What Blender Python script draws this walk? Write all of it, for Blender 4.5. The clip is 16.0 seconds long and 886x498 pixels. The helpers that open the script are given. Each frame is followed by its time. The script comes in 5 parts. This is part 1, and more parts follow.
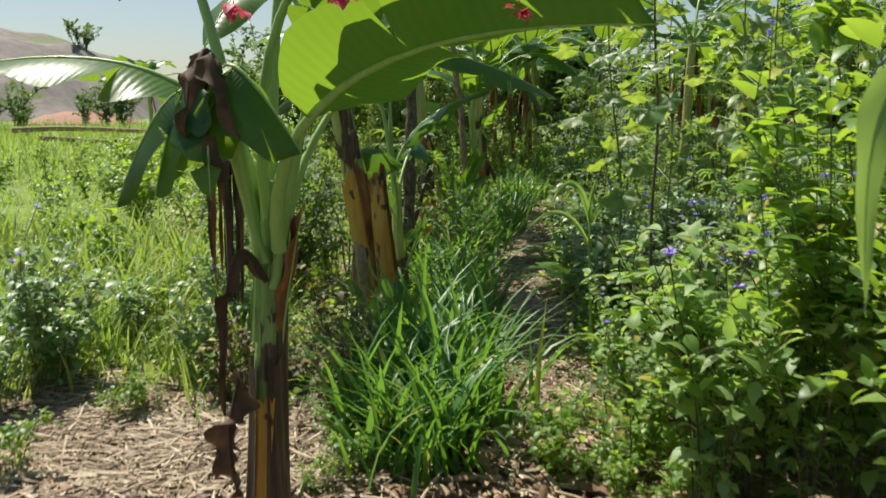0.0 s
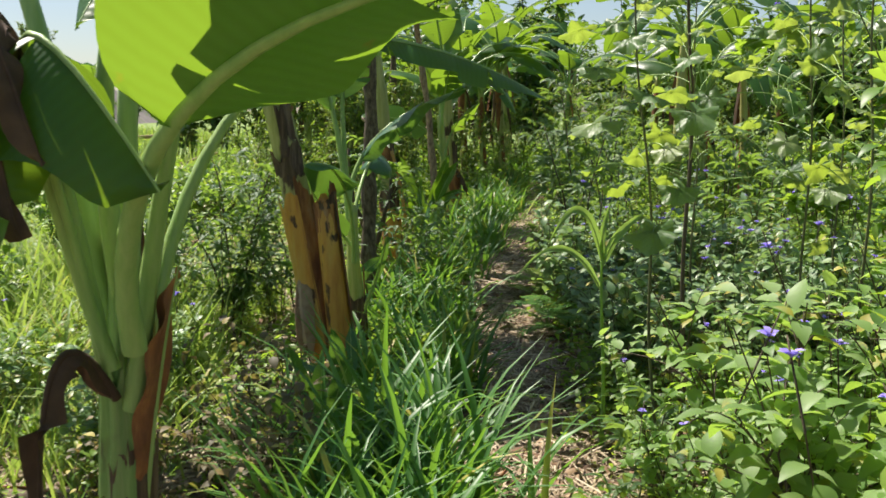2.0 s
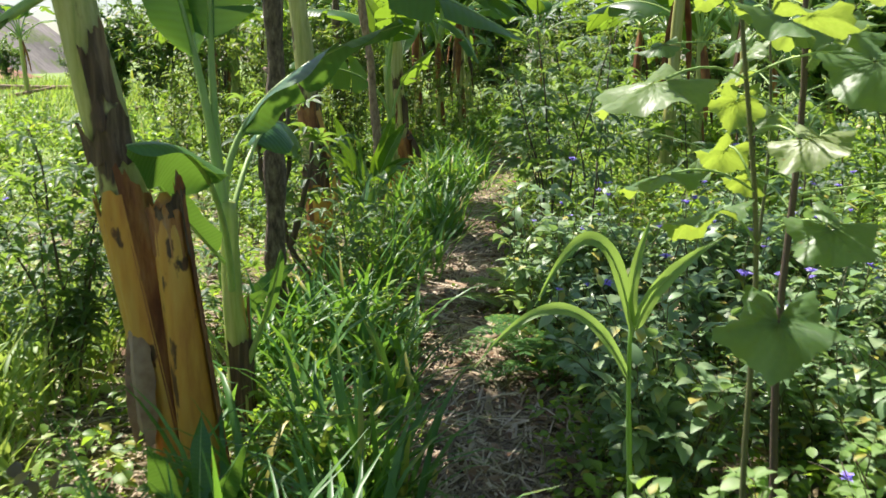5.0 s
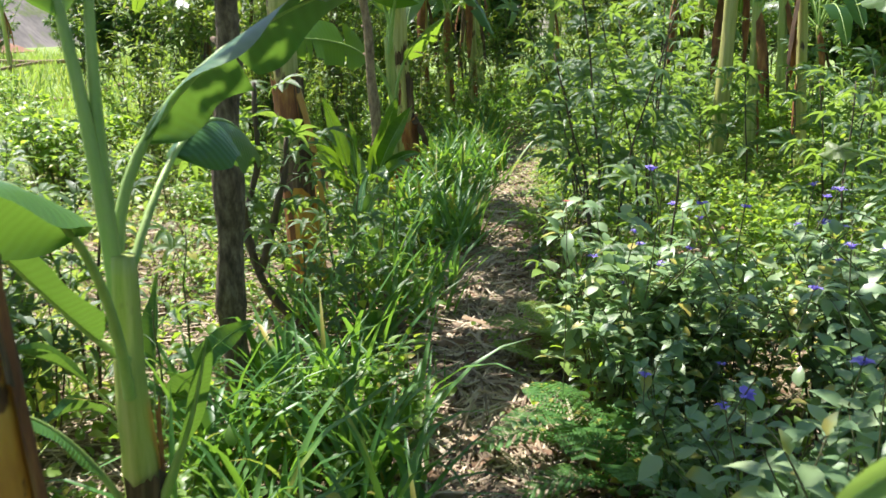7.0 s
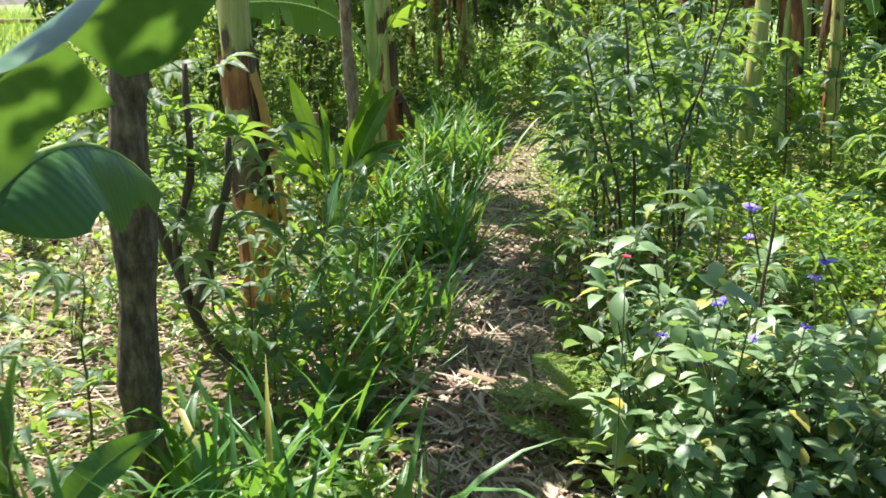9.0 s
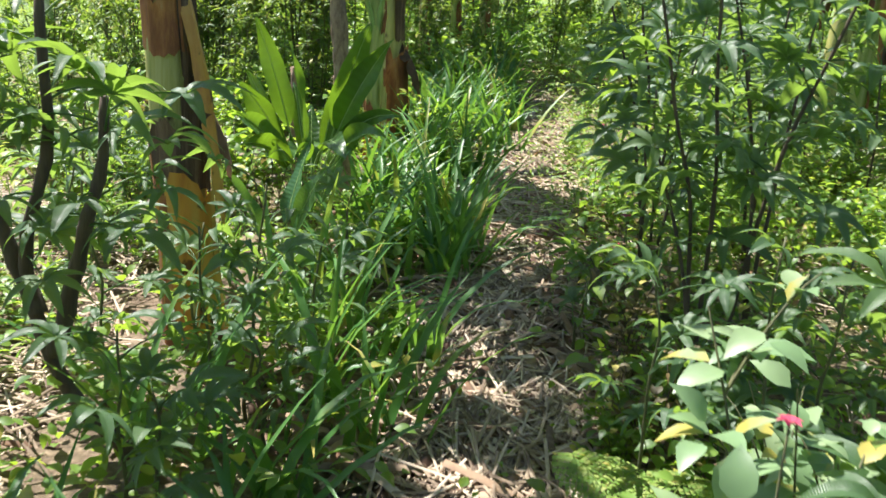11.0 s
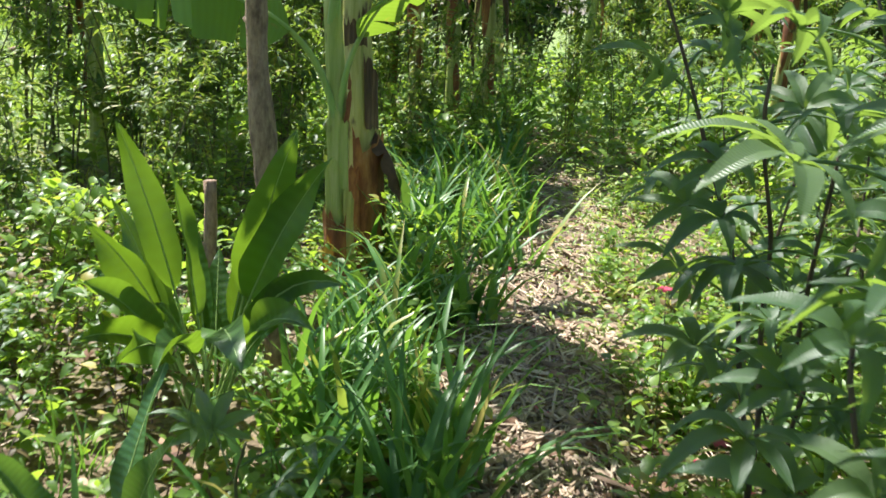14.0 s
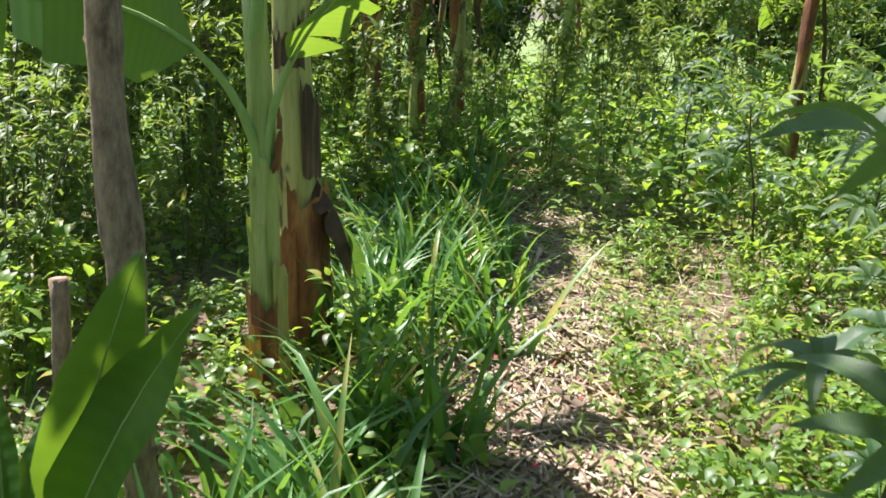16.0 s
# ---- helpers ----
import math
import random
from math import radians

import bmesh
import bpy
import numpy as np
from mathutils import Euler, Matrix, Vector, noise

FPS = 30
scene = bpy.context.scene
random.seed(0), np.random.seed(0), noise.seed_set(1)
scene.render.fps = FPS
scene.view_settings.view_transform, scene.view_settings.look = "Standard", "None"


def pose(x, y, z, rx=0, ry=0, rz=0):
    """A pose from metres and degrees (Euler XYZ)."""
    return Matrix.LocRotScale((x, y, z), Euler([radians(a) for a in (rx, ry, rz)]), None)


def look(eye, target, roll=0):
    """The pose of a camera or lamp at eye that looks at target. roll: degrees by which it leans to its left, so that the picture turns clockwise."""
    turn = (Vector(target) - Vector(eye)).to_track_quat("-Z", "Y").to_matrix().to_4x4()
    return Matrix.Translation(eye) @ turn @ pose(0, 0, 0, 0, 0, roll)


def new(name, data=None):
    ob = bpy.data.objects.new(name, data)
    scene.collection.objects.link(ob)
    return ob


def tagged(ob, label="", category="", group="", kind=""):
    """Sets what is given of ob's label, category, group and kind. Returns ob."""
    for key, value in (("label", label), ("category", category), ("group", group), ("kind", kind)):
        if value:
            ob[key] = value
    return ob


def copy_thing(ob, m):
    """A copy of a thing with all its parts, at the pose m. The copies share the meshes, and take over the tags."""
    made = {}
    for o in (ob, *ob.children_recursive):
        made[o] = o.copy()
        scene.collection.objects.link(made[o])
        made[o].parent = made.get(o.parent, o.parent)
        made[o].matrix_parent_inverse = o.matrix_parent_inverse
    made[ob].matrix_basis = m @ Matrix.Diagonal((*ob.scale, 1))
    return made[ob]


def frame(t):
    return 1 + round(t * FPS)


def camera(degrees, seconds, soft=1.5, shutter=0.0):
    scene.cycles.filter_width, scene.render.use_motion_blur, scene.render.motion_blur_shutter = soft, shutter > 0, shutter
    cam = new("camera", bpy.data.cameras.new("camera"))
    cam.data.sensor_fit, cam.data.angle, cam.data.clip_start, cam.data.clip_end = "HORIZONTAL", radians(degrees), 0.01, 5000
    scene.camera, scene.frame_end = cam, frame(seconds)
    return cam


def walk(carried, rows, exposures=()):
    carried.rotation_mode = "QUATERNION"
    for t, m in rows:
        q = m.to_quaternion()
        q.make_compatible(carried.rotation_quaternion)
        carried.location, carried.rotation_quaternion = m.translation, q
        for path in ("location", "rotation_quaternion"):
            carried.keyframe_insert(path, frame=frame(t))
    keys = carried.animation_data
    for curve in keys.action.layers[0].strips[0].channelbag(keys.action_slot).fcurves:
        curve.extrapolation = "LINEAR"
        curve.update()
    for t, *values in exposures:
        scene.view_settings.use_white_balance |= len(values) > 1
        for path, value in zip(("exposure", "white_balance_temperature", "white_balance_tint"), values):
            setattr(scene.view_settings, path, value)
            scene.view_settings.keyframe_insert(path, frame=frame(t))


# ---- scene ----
cam = camera(47.6, 16.0, soft=1.6, shutter=0.4)
METRES, EYE, TILT, LEAN, TURN = 10.6, 1.6, -8.0, 0.0, 0.0
ROWS = [
    (0.0, 0.0, 0.0, 0.0, 0.0, 0.0, 0.0),
    (0.5, -0.0057, 0.0397, 0.01, -0.37, 0.61, 0.83),
    (1.0, -0.0111, 0.0702, 0.0104, -0.46, 0.44, 0.98),
    (1.5, -0.0003, 0.1089, 0.0154, -0.82, 0.51, 0.57),
    (2.0, -0.0002, 0.1344, 0.0183, -1.92, 0.25, 0.44),
    (2.5, -0.0026, 0.1589, 0.0263, -3.02, 0.24, 0.46),
    (3.0, 0.0001, 0.1843, 0.0275, -3.55, -0.37, 0.77),
    (5.5, 0.0233, 0.3632, 0.0495, -4.11, -2.82, 0.42),
    (6.0, 0.0242, 0.3996, 0.0543, -3.67, -3.03, 0.63),
    (6.5, 0.0206, 0.4357, 0.0598, -3.8, -3.44, 0.47),
    (7.0, 0.0252, 0.4693, 0.0624, -3.8, -4.03, 0.49),
    (7.5, 0.0318, 0.497, 0.0684, -3.59, -4.43, 0.52),
    (8.0, 0.0292, 0.5229, 0.0718, -3.37, -4.83, 0.53),
    (8.5, 0.0281, 0.5497, 0.0768, -4.18, -5.38, 0.52),
    (11.0, 0.0434, 0.6981, 0.0843, -3.74, -8.25, -3.76),
    (11.5, 0.0485, 0.7208, 0.0916, -2.66, -6.65, -4.81),
    (12.0, 0.0522, 0.7438, 0.0952, -2.83, -6.84, -4.52),
    (12.5, 0.0472, 0.7716, 0.1038, -3.85, -6.45, -4.1),
    (13.0, 0.0442, 0.8013, 0.104, -4.04, -6.51, -4.01),
    (13.5, 0.0552, 0.8349, 0.1103, -3.37, -5.96, -3.62),
    (14.0, 0.0619, 0.8594, 0.112, -3.33, -5.59, -2.91),
    (14.5, 0.0587, 0.8901, 0.1212, -4.15, -5.24, -2.25),
    (15.0, 0.0571, 0.9173, 0.1205, -4.93, -5.89, -2.23),
    (15.5, 0.0644, 0.9499, 0.1255, -5.21, -5.57, -2.39),
    (16.0, 0.0674, 0.9754, 0.1298, -5.44, -5.24, -2.6),
]
walk(cam, [(t, pose(0, 0, EYE, TILT, LEAN, TURN) @ pose(METRES * x, METRES * y, METRES * z, 90 + pitch, roll, yaw)) for t, x, y, z, yaw, pitch, roll in ROWS],
     exposures=[(0.0, 0.55, 6700, 9), (3.0, 0.98, 6700, 14), (5.5, 1.18, 6450, 14), (8.5, 1.45, 6300, 15), (11.0, 1.42, 6200, 16), (14.0, 1.38, 6200, 17), (16.0, 1.36, 6150, 22)])

# ---- world, sun ----
SUN_FROM = Vector((-0.34, 0.40, 0.85)).normalized()
world = bpy.data.worlds.new("sky")
scene.world = world
world.use_nodes = True
wn = world.node_tree.nodes
sky = wn.new("ShaderNodeTexSky")
sky.sky_type, sky.sun_disc = "NISHITA", False
sky.sun_elevation = math.asin(SUN_FROM.z)
sky.sun_rotation = math.atan2(SUN_FROM.x, SUN_FROM.y)
sky.air_density, sky.dust_density, sky.ozone_density = 1.0, 0.8, 2.5
world.node_tree.links.new(sky.outputs[0], wn["Background"].inputs[0])
wn["Background"].inputs[1].default_value = 0.066
sun_lamp = bpy.data.lights.new("sun", "SUN")
sun_lamp.energy, sun_lamp.angle, sun_lamp.color = 5.0, radians(0.6), (1.0, 0.95, 0.86)
sun = new("sun", sun_lamp)
sun.matrix_world = look(SUN_FROM * 30, (0, 0, 0))


# ---- materials ----
def material(name):
    m = bpy.data.materials.new(name)
    m.use_nodes = True
    return m, m.node_tree.nodes, m.node_tree.links


def ramp_of(nodes, stops):
    r = nodes.new("ShaderNodeValToRGB")
    while len(r.color_ramp.elements) < len(stops):
        r.color_ramp.elements.new(0.5)
    for e, (p, c) in zip(r.color_ramp.elements, stops):
        e.position, e.color = p, (*c, 1)
    return r


def leaf_material(name, dark, mid, light, through_colour, rough=0.42, translucency=0.42, veins=0.0, per="island", spots=0.0, scale=9.0, faded=(0.46, 0.40, 0.09)):
    """A leaf: three colours shared out leaf by leaf, blotches, lateral veins along the blade, and light passing through it."""
    dark, mid, light = (tuple(np.array(c) * (1.1, 1.0, 1.35)) for c in (dark, mid, light))
    m, n, l = material(name)
    p = n["Principled BSDF"]
    if per == "island":
        geo = n.new("ShaderNodeNewGeometry")
        rnd = geo.outputs["Random Per Island"]
    else:
        info = n.new("ShaderNodeObjectInfo")
        rnd = info.outputs["Random"]
    tex = n.new("ShaderNodeTexCoord")
    noise_a = n.new("ShaderNodeTexNoise")
    noise_a.inputs["Scale"].default_value, noise_a.inputs["Detail"].default_value = scale, 4
    l.new(tex.outputs["Object"], noise_a.inputs["Vector"])
    mixv = n.new("ShaderNodeMath")
    mixv.operation = "MULTIPLY_ADD"
    l.new(noise_a.outputs["Fac"], mixv.inputs[0])
    mixv.inputs[1].default_value = 0.45
    half = n.new("ShaderNodeMath")
    half.operation = "MULTIPLY_ADD"
    l.new(rnd, half.inputs[0])
    half.inputs[1].default_value, half.inputs[2].default_value = 0.75, -0.1
    l.new(half.outputs[0], mixv.inputs[2])
    stops = [(0.05, dark), (0.45, mid), (0.95, light)]
    if per == "island" and faded:
        stops = [(0.05, dark), (0.45, mid), (0.80, light), (0.85, faded)]
    r = ramp_of(n, stops)
    l.new(mixv.outputs[0], r.inputs[0])
    colour = r.outputs[0]
    bump = n.new("ShaderNodeBump")
    bump.inputs["Strength"].default_value = 0.25
    bump.inputs["Distance"].default_value = 0.004
    l.new(noise_a.outputs["Fac"], bump.inputs["Height"])
    if veins > 0:
        uv = n.new("ShaderNodeUVMap")
        uv.uv_map = "leaf"
        w = n.new("ShaderNodeTexWave")
        w.bands_direction = "Y"
        w.inputs["Scale"].default_value, w.inputs["Distortion"].default_value = veins, 1.2
        l.new(uv.outputs[0], w.inputs["Vector"])
        vm = n.new("ShaderNodeMixRGB")
        vm.blend_type = "MULTIPLY"
        vm.inputs[0].default_value = 0.16
        l.new(colour, vm.inputs[1])
        l.new(w.outputs["Color"], vm.inputs[2])
        colour = vm.outputs[0]
        l.new(w.outputs["Fac"], bump.inputs["Height"])
        bump.inputs["Strength"].default_value = 0.22
    if spots > 0:
        v = n.new("ShaderNodeTexNoise")
        v.inputs["Scale"].default_value, v.inputs["Detail"].default_value = 14, 6
        l.new(tex.outputs["Object"], v.inputs["Vector"])
        sr = ramp_of(n, [(0.68 - 0.1 * spots, (0, 0, 0)), (0.74, (1, 1, 1))])
        l.new(v.outputs["Fac"], sr.inputs[0])
        sm = n.new("ShaderNodeMixRGB")
        l.new(sr.outputs[0], sm.inputs[0])
        l.new(colour, sm.inputs[1])
        sm.inputs[2].default_value = (0.16, 0.10, 0.035, 1)
        colour = sm.outputs[0]
    l.new(colour, p.inputs["Base Color"])
    p.inputs["Roughness"].default_value = rough
    p.inputs["Specular IOR Level"].default_value = 0.5
    l.new(bump.outputs[0], p.inputs["Normal"])
    t = n.new("ShaderNodeBsdfTranslucent")
    tm = n.new("ShaderNodeMixRGB")
    tm.inputs[0].default_value = 0.6
    l.new(colour, tm.inputs[1])
    tm.inputs[2].default_value = (*through_colour, 1)
    l.new(tm.outputs[0], t.inputs[0])
    mx = n.new("ShaderNodeMixShader")
    mx.inputs[0].default_value = translucency
    l.new(p.outputs[0], mx.inputs[1])
    l.new(t.outputs[0], mx.inputs[2])
    l.new(mx.outputs[0], n["Material Output"].inputs[0])
    return m


def bark_material(name, stops, scale=(17, 17, 1.0), rough=0.75, bump_by=0.5, patch=None, patch_stops=(0.5, 0.58), patch_scale=(4, 4, 1.6)):
    """Fibrous stem or bark: colour streaks along the stem, and a second colour in ragged patches."""
    m, n, l = material(name)
    p = n["Principled BSDF"]
    tex = n.new("ShaderNodeTexCoord")
    mp = n.new("ShaderNodeMapping")
    mp.inputs["Scale"].default_value = scale
    l.new(tex.outputs["Object"], mp.inputs[0])
    no = n.new("ShaderNodeTexNoise")
    no.inputs["Scale"].default_value, no.inputs["Detail"].default_value, no.inputs["Roughness"].default_value = 2.2, 6, 0.65
    l.new(mp.outputs[0], no.inputs["Vector"])
    r = ramp_of(n, stops)
    l.new(no.outputs["Fac"], r.inputs[0])
    colour = r.outputs[0]
    fine = n.new("ShaderNodeTexNoise")
    fine.inputs["Scale"].default_value, fine.inputs["Detail"].default_value = 14, 5
    l.new(mp.outputs[0], fine.inputs["Vector"])
    if patch:
        mp2 = n.new("ShaderNodeMapping")
        mp2.inputs["Scale"].default_value = patch_scale
        l.new(tex.outputs["Object"], mp2.inputs[0])
        n2 = n.new("ShaderNodeTexNoise")
        n2.inputs["Scale"].default_value, n2.inputs["Detail"].default_value = 1.6, 7
        l.new(mp2.outputs[0], n2.inputs["Vector"])
        r2 = ramp_of(n, [(patch_stops[0], (0, 0, 0)), (patch_stops[1], (1, 1, 1))])
        l.new(n2.outputs["Fac"], r2.inputs[0])
        mx = n.new("ShaderNodeMixRGB")
        l.new(r2.outputs[0], mx.inputs[0])
        l.new(colour, mx.inputs[1])
        pr = ramp_of(n, [(0.3, patch[0]), (0.7, patch[1])])
        l.new(fine.outputs["Fac"], pr.inputs[0])
        l.new(pr.outputs[0], mx.inputs[2])
        colour = mx.outputs[0]
    l.new(colour, p.inputs["Base Color"])
    p.inputs["Roughness"].default_value = rough
    b = n.new("ShaderNodeBump")
    b.inputs["Strength"].default_value, b.inputs["Distance"].default_value = bump_by, 0.008
    l.new(fine.outputs["Fac"], b.inputs["Height"])
    l.new(b.outputs[0], p.inputs["Normal"])
    return m


def dry_material(name, a, b, c, per_island=True, translucency=0.15):
    """Straw and withered leaves."""
    m, n, l = material(name)
    p = n["Principled BSDF"]
    geo = n.new("ShaderNodeNewGeometry")
    tex = n.new("ShaderNodeTexCoord")
    no = n.new("ShaderNodeTexNoise")
    no.inputs["Scale"].default_value, no.inputs["Detail"].default_value = 22, 5
    l.new(tex.outputs["Object"], no.inputs["Vector"])
    add = n.new("ShaderNodeMath")
    add.operation = "MULTIPLY_ADD"
    l.new(no.outputs["Fac"], add.inputs[0])
    add.inputs[1].default_value = 0.6
    if per_island:
        hf = n.new("ShaderNodeMath")
        hf.operation = "MULTIPLY_ADD"
        l.new(geo.outputs["Random Per Island"], hf.inputs[0])
        hf.inputs[1].default_value, hf.inputs[2].default_value = 0.8, -0.2
        l.new(hf.outputs[0], add.inputs[2])
    else:
        add.inputs[2].default_value = 0.2
    r = ramp_of(n, [(0.1, a), (0.5, b), (0.9, c)])
    l.new(add.outputs[0], r.inputs[0])
    l.new(r.outputs[0], p.inputs["Base Color"])
    p.inputs["Roughness"].default_value = 0.8
    bp = n.new("ShaderNodeBump")
    bp.inputs["Strength"].default_value, bp.inputs["Distance"].default_value = 0.4, 0.004
    l.new(no.outputs["Fac"], bp.inputs["Height"])
    l.new(bp.outputs[0], p.inputs["Normal"])
    t = n.new("ShaderNodeBsdfTranslucent")
    l.new(r.outputs[0], t.inputs[0])
    mx = n.new("ShaderNodeMixShader")
    mx.inputs[0].default_value = translucency
    l.new(p.outputs[0], mx.inputs[1])
    l.new(t.outputs[0], mx.inputs[2])
    l.new(mx.outputs[0], n["Material Output"].inputs[0])
    return m


BANANA_LEAF = leaf_material("banana_leaf", (0.018, 0.07, 0.018), (0.03, 0.12, 0.022), (0.07, 0.19, 0.03), (0.34, 0.52, 0.02), 0.36, 0.5, veins=15, per="object", scale=3, spots=0.15)
SUCKER_LEAF = leaf_material("sucker_leaf", (0.04, 0.13, 0.03), (0.06, 0.18, 0.03), (0.10, 0.24, 0.04), (0.24, 0.43, 0.03), 0.36, 0.26, veins=13, per="object", scale=3)
MIDRIB = bark_material("midrib", [(0.3, (0.22, 0.36, 0.09)), (0.7, (0.34, 0.46, 0.15))], rough=0.4, bump_by=0.15)
SHRUB_LEAF = leaf_material("shrub_leaf", (0.045, 0.12, 0.02), (0.11, 0.25, 0.035), (0.23, 0.40, 0.06), (0.46, 0.66, 0.03), rough=0.42, translucency=0.54)
PALE_HERB_LEAF = leaf_material("pale_herb_leaf", (0.12, 0.25, 0.05), (0.20, 0.36, 0.08), (0.32, 0.48, 0.16), (0.44, 0.66, 0.05), rough=0.5, translucency=0.5)
BLUE_SHRUB_LEAF = leaf_material("grey_green_shrub_leaf", (0.13, 0.24, 0.09), (0.20, 0.35, 0.12), (0.29, 0.41, 0.16), (0.32, 0.52, 0.06), rough=0.42, translucency=0.35)
CASSAVA_LEAF = leaf_material("cassava_leaf", (0.04, 0.10, 0.035), (0.075, 0.165, 0.055), (0.13, 0.23, 0.075), (0.38, 0.58, 0.04), rough=0.42, veins=13, per="object", scale=8, translucency=0.48)
PIGEON_LEAF = leaf_material("thicket_leaf", (0.045, 0.11, 0.022), (0.09, 0.19, 0.03), (0.18, 0.29, 0.05), (0.34, 0.48, 0.03), rough=0.5, translucency=0.46)
VINE_LEAF = leaf_material("vine_leaf", (0.07, 0.16, 0.05), (0.13, 0.25, 0.07), (0.30, 0.39, 0.14), (0.52, 0.66, 0.03), rough=0.42, per="object", scale=22, spots=0.2, translucency=0.5)
TURMERIC_LEAF = leaf_material("turmeric_leaf", (0.02, 0.075, 0.014), (0.04, 0.125, 0.018), (0.09, 0.20, 0.03), (0.28, 0.48, 0.01), rough=0.38, veins=8, per="object", scale=4, translucency=0.40)
CORN_LEAF = leaf_material("maize_leaf", (0.12, 0.25, 0.06), (0.18, 0.33, 0.08), (0.25, 0.42, 0.12), (0.45, 0.65, 0.08), per="object", scale=6, translucency=0.5)
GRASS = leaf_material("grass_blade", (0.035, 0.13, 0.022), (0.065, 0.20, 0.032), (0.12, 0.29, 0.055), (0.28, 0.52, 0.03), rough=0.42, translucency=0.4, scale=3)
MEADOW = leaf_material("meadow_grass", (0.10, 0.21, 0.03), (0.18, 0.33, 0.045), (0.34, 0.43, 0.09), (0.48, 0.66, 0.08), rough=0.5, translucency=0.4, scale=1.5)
WITHERING_LEAF = leaf_material("withering_leaf", (0.06, 0.06, 0.02), (0.12, 0.11, 0.035), (0.24, 0.19, 0.06), (0.30, 0.26, 0.05), rough=0.6, translucency=0.35)
FAR_LEAF = leaf_material("far_foliage", (0.03, 0.09, 0.025), (0.06, 0.16, 0.035), (0.14, 0.26, 0.05), (0.26, 0.42, 0.04), rough=0.5)
FRESH_STEM = bark_material("fresh_pseudostem", [(0.3, (0.22, 0.30, 0.055)), (0.5, (0.36, 0.42, 0.11)), (0.7, (0.50, 0.52, 0.21))], rough=0.45, bump_by=0.2,
                           patch=((0.035, 0.02, 0.012), (0.12, 0.07, 0.035)), patch_stops=(0.60, 0.66))
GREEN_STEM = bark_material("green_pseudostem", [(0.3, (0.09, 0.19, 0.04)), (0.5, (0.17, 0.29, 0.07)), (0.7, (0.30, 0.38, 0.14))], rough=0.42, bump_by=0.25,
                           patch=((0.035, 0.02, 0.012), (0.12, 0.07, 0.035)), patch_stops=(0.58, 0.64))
OLD_STEM = bark_material("ochre_pseudostem", [(0.3, (0.36, 0.115, 0.022)), (0.48, (0.56, 0.27, 0.04)), (0.7, (0.62, 0.40, 0.09))], scale=(5, 5, 0.7), rough=0.42, bump_by=0.15,
                         patch=((0.03, 0.018, 0.012), (0.16, 0.06, 0.02)), patch_stops=(0.615, 0.65), patch_scale=(9, 9, 4))
MOTTLED_STEM = bark_material("mottled_pseudostem", [(0.3, (0.22, 0.26, 0.06)), (0.5, (0.40, 0.38, 0.12)), (0.7, (0.50, 0.49, 0.22))], rough=0.5, bump_by=0.25,
                             patch=((0.03, 0.018, 0.012), (0.14, 0.075, 0.035)), patch_stops=(0.595, 0.63))
DRY_SHEATH = bark_material("dry_sheath", [(0.3, (0.09, 0.032, 0.014)), (0.48, (0.23, 0.085, 0.03)), (0.6, (0.38, 0.17, 0.05)), (0.78, (0.42, 0.29, 0.17))], scale=(6, 6, 1.4), rough=0.75, bump_by=0.5)
DARK_SHEATH = bark_material("rotten_sheath", [(0.3, (0.035, 0.022, 0.014)), (0.5, (0.10, 0.062, 0.036)), (0.72, (0.26, 0.18, 0.11))], rough=0.85, bump_by=0.6)
BARK = bark_material("trunk_bark", [(0.32, (0.05, 0.034, 0.024)), (0.5, (0.15, 0.105, 0.072)), (0.68, (0.31, 0.24, 0.17))], scale=(20, 20, 8), rough=0.9, bump_by=0.9)
PALE_BARK = bark_material("pale_trunk_bark", [(0.32, (0.13, 0.08, 0.05)), (0.5, (0.30, 0.205, 0.13)), (0.68, (0.45, 0.33, 0.21))], scale=(18, 18, 7), rough=0.85, bump_by=0.7)
TWIG = bark_material("twig", [(0.3, (0.07, 0.075, 0.03)), (0.7, (0.16, 0.16, 0.065))], rough=0.7, bump_by=0.3)
DARK_TWIG = bark_material("dark_twig", [(0.3, (0.05, 0.036, 0.024)), (0.7, (0.14, 0.10, 0.065))], rough=0.8, bump_by=0.4)
STRAW = dry_material("straw", (0.12, 0.08, 0.05), (0.36, 0.275, 0.18), (0.64, 0.54, 0.40))
LITTER = dry_material("leaf_litter", (0.08, 0.04, 0.022), (0.23, 0.13, 0.07), (0.46, 0.33, 0.21))
WITHERED = dry_material("withered_leaf", (0.03, 0.018, 0.012), (0.09, 0.05, 0.028), (0.22, 0.13, 0.07), per_island=False)
PURPLE = leaf_material("violet_petal", (0.24, 0.20, 0.55), (0.32, 0.27, 0.64), (0.44, 0.39, 0.70), (0.4, 0.3, 0.85), rough=0.6, translucency=0.3, faded=None)
RED_PETAL = leaf_material("red_petal", (0.40, 0.03, 0.06), (0.55, 0.06, 0.09), (0.6, 0.12, 0.15), (0.6, 0.1, 0.12), rough=0.6, translucency=0.3, faded=None)
YELLOWED = leaf_material("yellowed_leaf", (0.45, 0.36, 0.05), (0.6, 0.52, 0.12), (0.7, 0.62, 0.25), (0.7, 0.6, 0.1), rough=0.55, per="object", spots=0.5)


